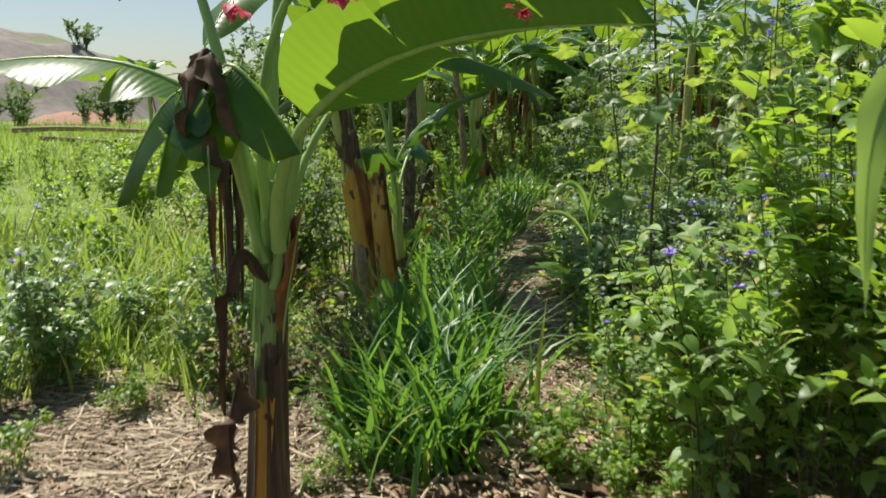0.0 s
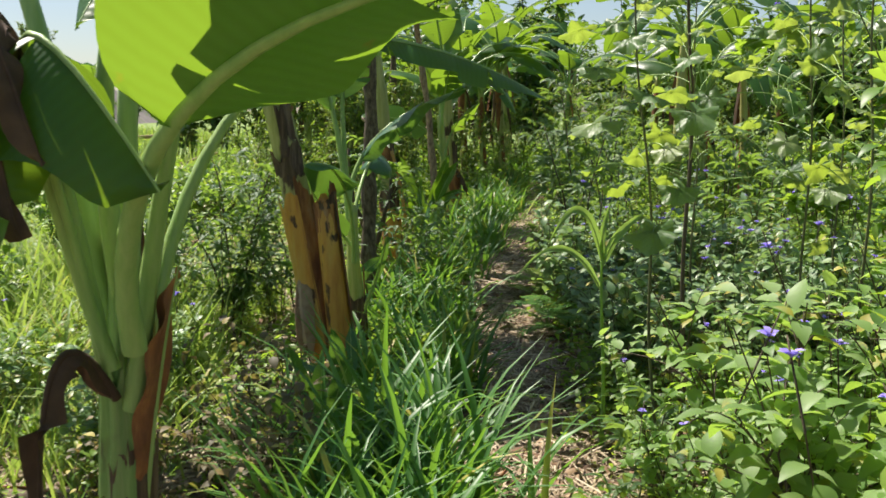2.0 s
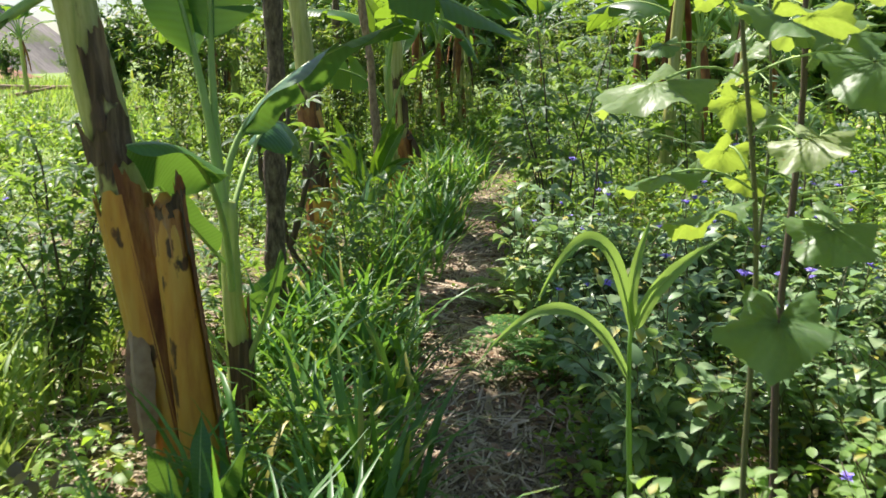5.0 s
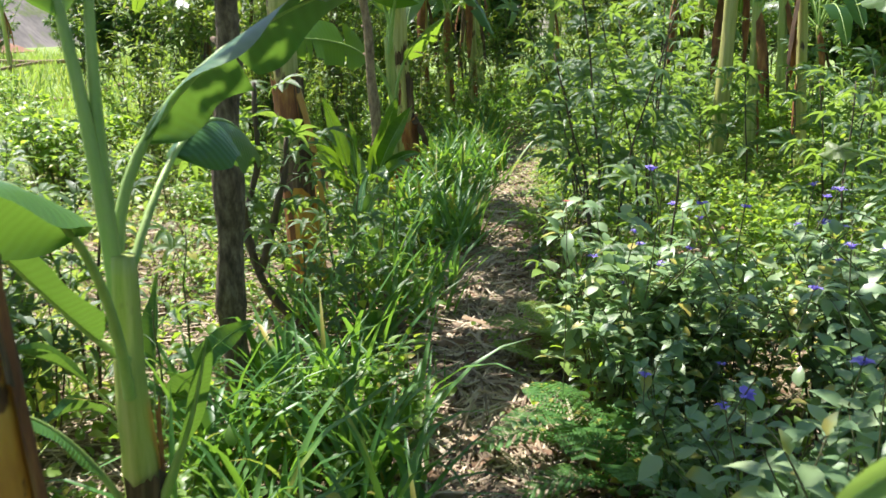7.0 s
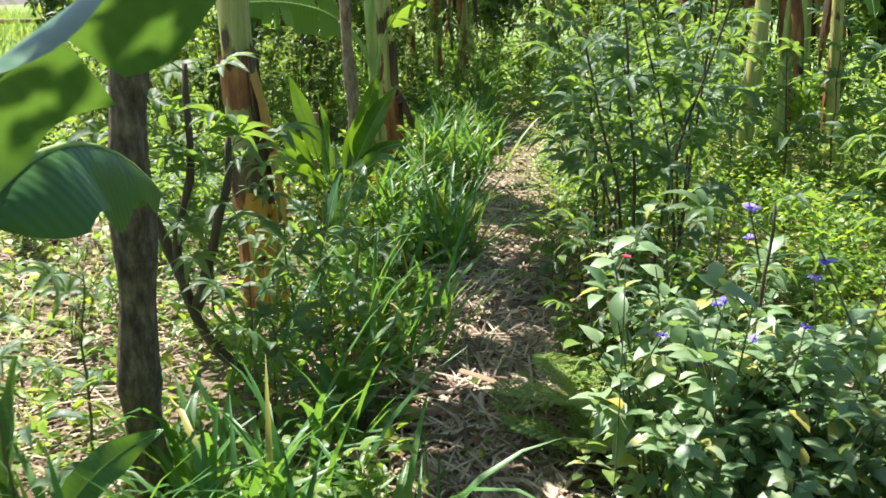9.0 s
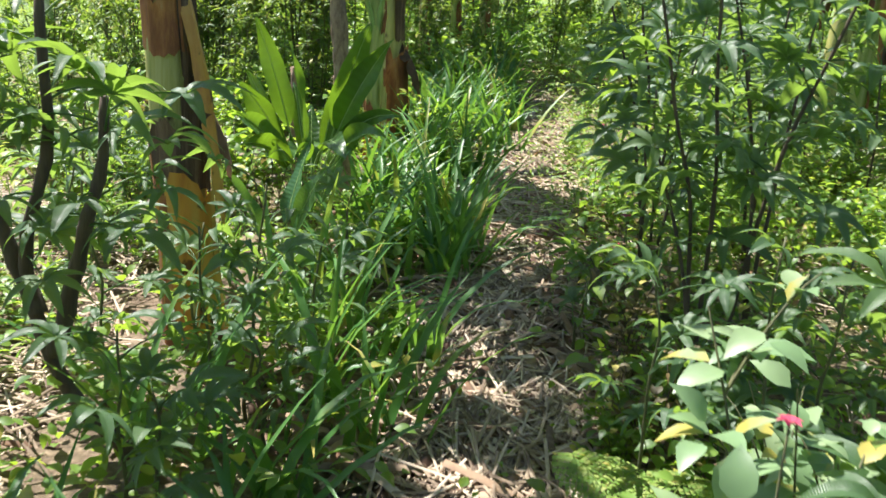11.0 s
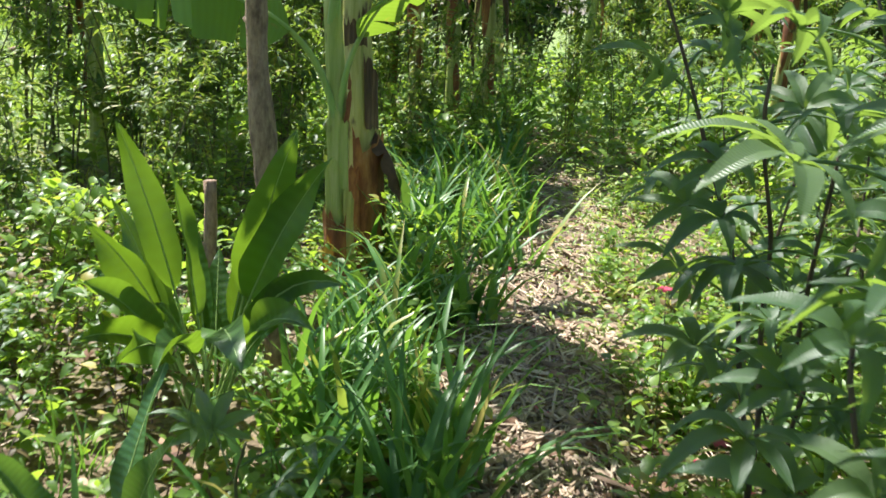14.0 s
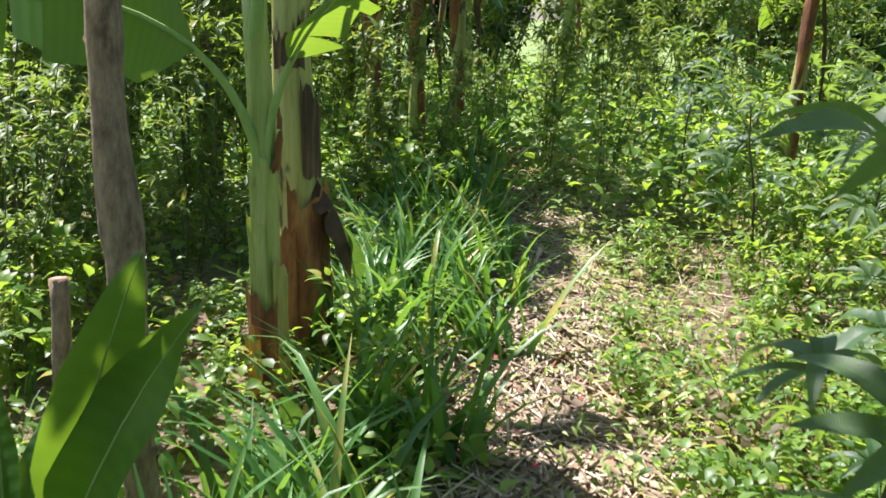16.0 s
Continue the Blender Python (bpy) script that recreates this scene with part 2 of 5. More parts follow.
def ground_material():
    m, n, l = material("soil_and_turf")
    p = n["Principled BSDF"]
    tex = n.new("ShaderNodeTexCoord")
    a = n.new("ShaderNodeTexNoise")
    a.inputs["Scale"].default_value, a.inputs["Detail"].default_value, a.inputs["Roughness"].default_value = 0.5, 8, 0.65
    l.new(tex.outputs["Object"], a.inputs["Vector"])
    b = n.new("ShaderNodeTexNoise")
    b.inputs["Scale"].default_value, b.inputs["Detail"].default_value, b.inputs["Roughness"].default_value = 26, 6, 0.7
    l.new(tex.outputs["Object"], b.inputs["Vector"])
    soil = ramp_of(n, [(0.3, (0.06, 0.04, 0.026)), (0.5, (0.17, 0.12, 0.075)), (0.72, (0.34, 0.26, 0.17))])
    l.new(b.outputs["Fac"], soil.inputs[0])
    turf = ramp_of(n, [(0.3, (0.07, 0.13, 0.03)), (0.5, (0.17, 0.26, 0.06)), (0.7, (0.36, 0.40, 0.15))])
    l.new(b.outputs["Fac"], turf.inputs[0])
    sep = n.new("ShaderNodeSeparateXYZ")
    l.new(tex.outputs["Object"], sep.inputs[0])
    dist = n.new("ShaderNodeMapRange")
    dist.inputs["From Min"].default_value, dist.inputs["From Max"].default_value = -1.6, -5.0
    l.new(sep.outputs["X"], dist.inputs["Value"])
    k = n.new("ShaderNodeMath")
    k.operation = "MULTIPLY_ADD"
    l.new(a.outputs["Fac"], k.inputs[0])
    k.inputs[1].default_value = 1.2
    sub = n.new("ShaderNodeMath")
    sub.operation = "SUBTRACT"
    sub.inputs[1].default_value = 0.55
    far_y = n.new("ShaderNodeMapRange")
    far_y.inputs["From Min"].default_value, far_y.inputs["From Max"].default_value = 15.0, 19.0
    l.new(sep.outputs["Y"], far_y.inputs["Value"])
    far_x = n.new("ShaderNodeMapRange")
    far_x.inputs["From Min"].default_value, far_x.inputs["From Max"].default_value = 3.5, 6.0
    l.new(sep.outputs["X"], far_x.inputs["Value"])
    most = n.new("ShaderNodeMath")
    most.operation = "MAXIMUM"
    l.new(far_y.outputs[0], most.inputs[0])
    l.new(far_x.outputs[0], most.inputs[1])
    most2 = n.new("ShaderNodeMath")
    most2.operation = "MAXIMUM"
    l.new(most.outputs[0], most2.inputs[0])
    l.new(dist.outputs[0], most2.inputs[1])
    l.new(most2.outputs[0], sub.inputs[0])
    l.new(sub.outputs[0], k.inputs[2])
    mx = n.new("ShaderNodeMixRGB")
    mx.use_clamp = True
    l.new(k.outputs[0], mx.inputs[0])
    l.new(soil.outputs[0], mx.inputs[1])
    l.new(turf.outputs[0], mx.inputs[2])
    l.new(mx.outputs[0], p.inputs["Base Color"])
    p.inputs["Roughness"].default_value = 0.95
    bp = n.new("ShaderNodeBump")
    bp.inputs["Strength"].default_value, bp.inputs["Distance"].default_value = 0.8, 0.03
    l.new(b.outputs["Fac"], bp.inputs["Height"])
    l.new(bp.outputs[0], p.inputs["Normal"])
    return m


GROUND = ground_material()
HILL = bark_material("spoil_heap_soil", [(0.3, (0.13, 0.115, 0.11)), (0.5, (0.20, 0.175, 0.16)), (0.75, (0.27, 0.24, 0.22))], scale=(0.35, 0.35, 0.5), rough=0.95, bump_by=0.6,
                     patch=((0.10, 0.14, 0.05), (0.20, 0.22, 0.09)), patch_stops=(0.56, 0.64), patch_scale=(0.2, 0.2, 0.5))
RED_EARTH = dry_material("red_earth", (0.20, 0.08, 0.04), (0.30, 0.14, 0.08), (0.38, 0.24, 0.16), per_island=False, translucency=0.02)


# ---- mesh kit ----
def unit(v):
    v = np.asarray(v, float)
    return v / (np.linalg.norm(v, axis=-1, keepdims=True) + 1e-9)


class Geo:
    """Collects triangles with leaf coordinates, and makes one mesh of them."""

    def __init__(self):
        self.v, self.f, self.u, self.n = [], [], [], 0

    def add(self, verts, faces, uvs=None):
        verts = np.asarray(verts, float).reshape(-1, 3)
        self.v.append(verts)
        self.f.append(np.asarray(faces, int).reshape(-1, 3) + self.n)
        self.u.append(np.zeros((len(verts), 2)) if uvs is None else np.asarray(uvs, float).reshape(-1, 2))
        self.n += len(verts)

    def grid(self, verts, rows, cols, uvs=None, close=False):
        i, j = np.meshgrid(np.arange(rows - 1), np.arange(cols if close else cols - 1), indexing="ij")
        a, b = i * cols + j, i * cols + (j + 1) % cols
        c, d = a + cols, b + cols
        self.add(verts, np.stack([a, b, d, a, d, c], -1).reshape(-1, 3), uvs)

    def tube(self, pts, radii, sides=8, ridges=0.0, lobes=3, twist=1.5, seed=0, cap=True):
        pts = np.asarray(pts, float)
        radii = np.broadcast_to(np.asarray(radii, float), (len(pts),))
        tan = unit(np.gradient(pts, axis=0))
        ref = np.array([1.0, 0.13, 0.05]) if abs(tan[0, 2]) > 0.6 else np.array([0.05, 0.1, 1.0])
        s = unit(np.cross(tan, ref))
        q = np.cross(s, tan)
        ang = np.linspace(0, 2 * np.pi, sides, endpoint=False)
        rr = radii[:, None] * np.ones(sides)
        if ridges:
            lv = np.linspace(0, 1, len(pts))[:, None]
            rr = rr * (1 + ridges * ((((ang[None] + twist * lv + seed) * lobes / (2 * np.pi)) % 1.0) - 0.5))
        v = pts[:, None] + rr[..., None] * (np.cos(ang)[None, :, None] * s[:, None] + np.sin(ang)[None, :, None] * q[:, None])
        lvv = np.repeat(np.linspace(0, 1, len(pts)), sides)
        base = self.n
        self.grid(v, len(pts), sides, np.stack([np.tile(ang / 6.2832, len(pts)), lvv], -1), close=True)
        if cap:
            k = np.arange(1, sides - 1)
            self.f.append(np.stack([np.zeros_like(k), k, k + 1], -1) + base + (len(pts) - 1) * sides)

    def object(self, name, mat, parent=None, label="", kind="", smooth=True):
        me = bpy.data.meshes.new(name)
        v, f, u = np.concatenate(self.v), np.concatenate(self.f), np.concatenate(self.u)
        me.vertices.add(len(v))
        me.vertices.foreach_set("co", v.astype(np.float32).ravel())
        me.loops.add(len(f) * 3)
        me.loops.foreach_set("vertex_index", f.astype(np.int32).ravel())
        me.polygons.add(len(f))
        me.polygons.foreach_set("loop_start", np.arange(0, len(f) * 3, 3, dtype=np.int32))
        me.polygons.foreach_set("use_smooth", np.full(len(f), smooth))
        layer = me.uv_layers.new(name="leaf")
        layer.data.foreach_set("uv", u[f.ravel()].astype(np.float32).ravel())
        me.update(calc_edges=True)
        me.materials.append(mat)
        ob = new(name, me)
        ob.parent = parent
        return tagged(ob, label=label, kind=kind)


def bezier(a, b, c, n):
    t = np.linspace(0, 1, n)[:, None]
    a, b, c = (np.asarray(p, float) for p in (a, b, c))
    b = 2 * b - 0.5 * (a + c)
    return (1 - t) ** 2 * a + 2 * t * (1 - t) * b + t ** 2 * c


def blade(geo, a, b, c, width, start=0.0, seg=18, cols=4, fold=0.2, roll=0.0, wave=0.05, tears=0, seed=0, blunt=0.55, base=0.6, side=None):
    """A long leaf blade about the arc a-b-c: two halves that rise or hang from the midrib by fold, with a wavy edge and torn gaps."""
    rng = np.random.default_rng(seed)
    pts = bezier(a, b, c, 61)
    tan = unit(np.gradient(pts, axis=0))
    hint = np.array([0, 0, 1.0]) if side is None else np.asarray(side, float)
    s = np.cross(tan, hint)
    weak = np.linalg.norm(s, axis=1) < 0.15
    s[weak] = np.cross(tan[weak], np.array([0.3, 1, 0]))
    s = unit(s)
    nor = np.cross(s, tan)
    cr, sr = math.cos(roll), math.sin(roll)
    s, nor = cr * s + sr * nor, cr * nor - sr * s
    for sgn in (-1, 1):
        cuts = np.sort(rng.uniform(start + 0.06, 0.95, tears)) if tears else np.array([])
        ends = np.concatenate([[start], cuts, [1.0]])
        for k in range(len(ends) - 1):
            v0, v1 = ends[k], ends[k + 1]
            if v1 - v0 < 0.012:
                continue
            m = max(3, int(round(seg * (v1 - v0) / (1 - start))) + 1)
            vv = np.linspace(v0, v1, m)
            rel = (vv - start) / (1 - start)
            w = width * 0.5 * np.minimum(1, (rel / 0.2 + 1e-6) ** base) * np.minimum(1, ((1 - rel) / 0.45) ** blunt + 0.0)
            idx = vv * 60
            P = np.stack([np.interp(idx, np.arange(61), pts[:, q]) for q in range(3)], -1)
            S = np.stack([np.interp(idx, np.arange(61), s[:, q]) for q in range(3)], -1)
            N = np.stack([np.interp(idx, np.arange(61), nor[:, q]) for q in range(3)], -1)
            T = np.stack([np.interp(idx, np.arange(61), tan[:, q]) for q in range(3)], -1)
            extra = rng.normal(0, 0.22) if tears else 0.0
            u = np.linspace(0, 1, cols + 1)
            ang = fold + extra * 0.6
            squeeze = 1 - (0.10 * u ** 2 if tears else 0 * u)
            mid = 0.5 * (v0 + v1)
            slide = ((vv - mid)[:, None] * (squeeze - 1)[None]) * np.linalg.norm(np.asarray(c, float) - np.asarray(a, float))
            ph = rng.uniform(0, 6.28)
            out = w[:, None] * u[None]
            lift = -np.sin(ang) * out * (0.25 + 0.75 * u[None]) + wave * width * (u[None] ** 2) * np.sin(vv[:, None] * 21 + ph)
            V = P[:, None] + sgn * S[:, None] * (np.cos(ang) * out)[..., None] + N[:, None] * lift[..., None] + T[:, None] * (slide + 0.12 * out)[..., None]
            uv = np.stack([0.5 + 0.5 * sgn * np.broadcast_to(u[None], V.shape[:2]), np.broadcast_to(vv[:, None], V.shape[:2])], -1)
            geo.grid(V, m, cols + 1, uv)


def leaflet(length_w=0.45, n=3, tip=0.75):
    """A small leaf pointing along +Y, folded along its midrib: its points, triangles and leaf coordinates."""
    rel = np.linspace(0, 1, n + 2)[1:-1]
    prof = np.sin(np.pi * rel ** tip)
    v, f, uv = [(0, 0, 0)], [], [(0.5, 0)]
    for r, w in zip(rel, prof):
        z = 0.05 * math.sin(math.pi * r) - 0.16 * r ** 2
        for sgn in (-1, 0, 1):
            v.append((0.5 * sgn * length_w * w, r, z + 0.13 * abs(sgn) * length_w * w))
            uv.append((0.5 + 0.5 * sgn, r))
    v.append((0, 1, -0.18))
    uv.append((0.5, 1))
    f += [(0, 2, 1), (0, 3, 2)]
    for i in range(n - 1):
        a = 1 + 3 * i
        for q in (0, 1):
            f += [(a + q, a + q + 1, a + q + 4), (a + q, a + q + 4, a + q + 3)]
    a = 1 + 3 * (n - 1)
    f += [(a, a + 1, len(v) - 1), (a + 1, a + 2, len(v) - 1)]
    return np.array(v, float), np.array(f), np.array(uv, float)


def scatter(geo, shape, pos, along, up, size):
    """Sets the small shape at many places: along is its length's direction, up the side it shows."""
    v, f, uv = shape
    pos, along = np.asarray(pos, float), unit(along)
    x = unit(np.cross(along, np.asarray(up, float)))
    z = np.cross(x, along)
    size = np.asarray(size, float).reshape(-1, 1, 1)
    out = pos[:, None] + size * (v[None, :, :1] * x[:, None] + v[None, :, 1:2] * along[:, None] + v[None, :, 2:] * z[:, None])
    k = len(pos)
    faces = f[None] + (np.arange(k) * len(v))[:, None, None]
    geo.add(out.reshape(-1, 3), faces.reshape(-1, 3), np.tile(uv, (k, 1)))


def turn_dir(az, el):
    az, el = radians(az), radians(el)
    return np.array([math.cos(el) * math.sin(az), math.cos(el) * math.cos(az), math.sin(el)])


def thing(name, x, y, z, label, category, group=""):
    ob = new(name)
    ob.empty_display_size = 0.1
    ob.matrix_basis = pose(x, y, z)
    return tagged(ob, label, category, group)


# ---- the lie of the land ----
def ground_z(x, y):
    """The garden rises gently along the path and levels out in the distance."""
    x, y = np.asarray(x, float), np.asarray(y, float)
    rise = -0.10 + 0.019 * np.minimum(y, 22) + 0.004 * np.clip(y - 22, 0, 60)
    bank = 0.10 * np.exp(-((x - path_x(y) - 1.3) / 0.7) ** 2) * ((y > 2) & (y < 30))
    lumps = 0.025 * np.sin(1.9 * x + 0.7 * y) * np.cos(1.3 * y - 0.6 * x) + 0.012 * np.sin(5.1 * x) * np.sin(4.3 * y + 1)
    return rise + bank + lumps * np.exp(-(np.abs(y) / 60) ** 2)


def path_x(y):
    return np.interp(y, [-5, 0, 4, 7.5, 9.2, 11.4, 13.4, 16.7, 21, 40], [0.0, 0.2, 0.42, 0.66, 0.76, 1.07, 1.5, 2.0, 2.6, 5.5])


def gz(x, y):
    return float(ground_z(x, y))


def make_ground():
    xs = np.concatenate([[-1500, -500, -200, -100, -60, -40, -28, -20, -15, -12], np.arange(-10, 10.01, 0.2), [12, 15, 20, 28, 40, 60, 100, 200, 500, 1500]])
    ys = np.concatenate([[-1500, -400, -100, -40, -20, -10], np.arange(-6, 26.01, 0.2), [28, 31, 35, 40, 50, 65, 85, 120, 200, 500, 1500]])
    X, Y = np.meshgrid(xs, ys)
    g = Geo()
    g.grid(np.stack([X, Y, ground_z(X, Y)], -1), len(ys), len(xs))
    return g.object("ground", GROUND, label="brown garden soil with sparse turf and litter", kind="structure")


make_ground()


# ---- bananas ----
def banana(x, y, stem_top, r0, r1, mat, leaves, label, group="banana plants in a row", sheaths=(), stem_seed=0, bend=0.0, leaf_mat=None):
    """A banana plant: a ridged pseudostem, petioled leaves with a midrib each, and dry sheaths that peel from the stem."""
    z = gz(x, y) - 0.03
    root = thing("banana_plant", x, y, z, label, "banana plant", group)
    o = np.array([x, y, z])
    g = Geo()
    top = np.asarray(stem_top, float) - o
    lv = np.linspace(0, 1, 22)
    pts = top[None] * lv[:, None]
    pts[:, 0] += bend * np.sin(lv * np.pi) + 0.006 * np.sin(lv * 9 + stem_seed)
    rad = r0 + (r1 - r0) * lv
    rad = rad * (1 + 0.18 * np.exp(-lv * 14)) * (1 + 0.03 * np.sin(lv * 17 + stem_seed))
    g.tube(pts, rad, 20, ridges=0.16, lobes=3, twist=2.2, seed=stem_seed)
    g.object("pseudostem", mat, root)
    for k, spec in enumerate(leaves):
        a, b, c, width = (np.asarray(spec[0]) - o, np.asarray(spec[1]) - o, np.asarray(spec[2]) - o, spec[3])
        opt = dict(start=0.24, fold=0.25, roll=0.0, tears=3, wave=0.03)
        opt.update(spec[4] if len(spec) > 4 else {})
        withered = opt.pop("withered", False)
        rib = opt.pop("rib", 0.02)
        m = opt.pop("mat", leaf_mat or BANANA_LEAF)
        g = Geo()
        blade(g, a, b, c, width, seg=30, cols=5, seed=k * 7 + stem_seed, **opt)
        lf = g.object("leaf", WITHERED if withered else m, root)
        g = Geo()
        p = bezier(a, b, c, 16)
        g.tube(p, np.linspace(rib, 0.003, 16), 8, cap=False)
        g.object("midrib", WITHERED if withered else MIDRIB, lf)
    for k, (h0, h1, az, wid, out, m) in enumerate(sheaths):
        d = turn_dir(az, 0)
        i0, i1 = top * h0, top * h1
        rr = r0 + (r1 - r0) * h0
        a = i0 + d * rr * 0.92
        c = i1 + d * (rr + out)
        b = 0.5 * (a + c) + d * (0.25 * out + 0.012)
        g = Geo()
        blade(g, a, b, c, wid, start=0.0, seg=12, cols=3, fold=0.5, wave=0.06, tears=1, seed=k + 31 + stem_seed, side=d, base=0.2)
        g.object("dry_sheath", m, root, "curling dry leaf sheath")
    return root


def wrap_sheaths(root, top, r0, r1, seed, specs):
    """Old leaf sheaths that still clasp the stem: each covers a range of angles and heights and ends in a ragged edge."""
    top = np.asarray(top, float)
    base = np.array(root.location)
    d = top - base
    rng = np.random.default_rng(seed)
    for k, (a0, a1, z0, z1, m, off) in enumerate(specs):
        cols, rows = 14, 12
        ang = np.radians(np.linspace(a0, a1, cols))
        h0, h1 = (z0 - base[2]) / d[2], (z1 - base[2]) / d[2]
        jag_top = rng.normal(0, 0.010, cols) + 0.022 * np.sin(ang * 3 + seed + k)
        jag_low = rng.normal(0, 0.005, cols)
        q = np.linspace(0, 1, rows)[:, None]
        h = (h0 + jag_low)[None] * (1 - q) + (h1 + jag_top)[None] * q
        edge = np.abs(np.linspace(-1, 1, cols))[None] ** 4
        rad = (r0 + (r1 - r0) * h) * (1 + 0.18 * np.exp(-np.maximum(h, 0) * 14)) * 1.08 + off + 0.008 * q ** 6 + 0.004 * edge * (0.4 + q) + 0.004 * np.sin(ang * 9 + 7 * k)[None]
        v = d[None, None] * h[..., None] + rad[..., None] * np.stack([np.sin(ang), np.cos(ang), 0 * ang], -1)[None]
        g = Geo()
        g.grid(v, rows, cols, np.stack(np.broadcast_arrays(np.linspace(0, 1, cols)[None], q), -1))
        g.object("sheath", m, root, "clasping old leaf sheath")


def crown(x, y, z, n, length, width, seed, el=(25, 65), droop=55, start_az=0.0, avoid=()):
    """Leaves fanned round a crown."""
    rng = np.random.default_rng(seed)
    out = []
    for k in range(n):
        az = start_az + k * 137.5 + rng.uniform(-15, 15)
        e = rng.uniform(*el)
        ln = length * rng.uniform(0.8, 1.1)
        a = np.array([x, y, z]) + turn_dir(az, 0) * 0.03
        b = a + turn_dir(az, e) * ln * 0.5
        c = b + turn_dir(az, e - droop * rng.uniform(0.7, 1.2)) * ln * 0.5
        if any(np.linalg.norm(b - np.asarray(q)) < 0.45 or np.linalg.norm(c - np.asarray(q)) < 0.5 for q in avoid):
            continue
        out.append((a, b, c, width * rng.uniform(0.85, 1.1), dict(tears=int(rng.integers(2, 7)), fold=rng.uniform(0.1, 0.45), roll=rng.uniform(-0.5, 0.5))))
    return out


# the plant beside the start of the path
AX, AY = -0.67, 3.65
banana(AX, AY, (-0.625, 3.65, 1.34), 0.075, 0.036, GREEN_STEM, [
    ((-0.58, 3.52, 1.10), (-0.30, 3.20, 1.68), (0.60, 2.85, 1.83), 0.56, dict(start=0.36, fold=-0.22, tears=1, roll=0.24, rib=0.027, base=0.4, blunt=0.3, wave=0.05)),
    ((-0.64, 3.70, 1.10), (-1.02, 3.72, 1.71), (-2.0, 3.79, 1.70), 0.44, dict(start=0.36, fold=0.5, tears=2, roll=0.18, rib=0.022, wave=0.07, base=0.5)),
    ((-0.66, 3.58, 1.05), (-0.79, 3.44, 1.72), (-0.98, 3.41, 1.30), 0.40, dict(start=0.52, fold=0.8, tears=2, rib=0.020, wave=0.08)),
    ((-0.66, 3.58, 1.05), (-0.84, 3.48, 1.66), (-1.13, 3.46, 1.26), 0.26, dict(start=0.62, fold=0.4, tears=1, rib=0.012, wave=0.08, roll=0.5)),
    ((-0.65, 3.56, 1.05), (-0.76, 3.40, 1.69), (-0.76, 3.28, 1.30), 0.30, dict(start=0.55, fold=0.6, tears=1, rib=0.012, wave=0.10)),
    ((-0.64, 3.56, 1.05), (-0.74, 3.42, 1.72), (-0.46, 3.30, 1.45), 0.48, dict(start=0.50, fold=0.9, tears=2, rib=0.018, wave=0.07, blunt=0.4)),
    ((-0.70, 3.46, 1.60), (-0.79, 3.36, 1.78), (-0.72, 3.30, 1.36), 0.16, dict(start=0.10, fold=0.9, tears=3, withered=True, rib=0.010, wave=0.2)),
    ((-0.70, 3.46, 1.62), (-0.81, 3.38, 1.76), (-0.84, 3.32, 1.50), 0.15, dict(start=0.10, fold=0.8, tears=2, withered=True, rib=0.008, wave=0.2)),
    ((-0.72, 3.44, 1.64), (-0.76, 3.34, 1.77), (-0.66, 3.27, 1.50), 0.12, dict(start=0.10, fold=0.8, tears=2, withered=True, rib=0.008, wave=0.2)),
    ((-0.65, 3.66, 0.95), (-0.87, 3.75, 1.96), (-1.20, 3.94, 2.70), 0.46, dict(start=0.52, rib=0.034)),
    ((-0.63, 3.68, 1.00), (-0.60, 3.76, 2.03), (-0.48, 3.98, 2.90), 0.44, dict(start=0.52, rib=0.030)),
    ((-0.61, 3.66, 1.00), (-0.46, 3.42, 2.06), (0.48, 2.95, 2.40), 0.50, dict(start=0.48, rib=0.026, tears=3)),
    ((-0.61, 3.60, 0.95), (-0.47, 3.52, 1.62), (-0.25, 3.35, 2.30), 0.40, dict(start=0.62, rib=0.026)),
    ((-0.61, 3.68, 0.85), (-0.42, 3.9, 1.60), (0.15, 4.2, 1.92), 0.30, dict(start=0.50, rib=0.022, roll=0.2)),
    ((-0.64, 3.58, 0.98), (-0.735, 3.46, 1.06), (-0.77, 3.44, 0.52), 0.09, dict(start=0.0, fold=0.9, tears=0, withered=True, rib=0.012, wave=0.15)),
    ((-0.72, 3.50, 0.66), (-0.76, 3.46, 0.45), (-0.74, 3.48, 0.20), 0.15, dict(start=0.0, fold=0.6, tears=2, withered=True, rib=0.006, wave=0.25)),
    ((-0.60, 3.62, 0.70), (-0.55, 3.60, 1.02), (-0.50, 3.60, 1.27), 0.10, dict(start=0.0, fold=-0.7, tears=1, rib=0.006, wave=0.1, mat=DRY_SHEATH)),
], "young banana plant with a broken drooping leaf", sheaths=[(0.66, 0.88, 95, 0.06, 0.05, DRY_SHEATH)], stem_seed=1)
wrap_sheaths(scene.objects["banana_plant"], (-0.625, 3.65, 1.34), 0.075, 0.036, 3, [
    (60, 150, -0.05, 0.86, DARK_SHEATH, 0.004), (205, 300, -0.05, 0.66, DARK_SHEATH, 0.006), (140, 215, -0.05, 0.52, OLD_STEM, 0.002), (150, 200, 0.60, 0.84, DARK_SHEATH, 0.001),
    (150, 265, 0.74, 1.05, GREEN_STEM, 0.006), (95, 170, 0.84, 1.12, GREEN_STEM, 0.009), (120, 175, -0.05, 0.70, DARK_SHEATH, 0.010)])

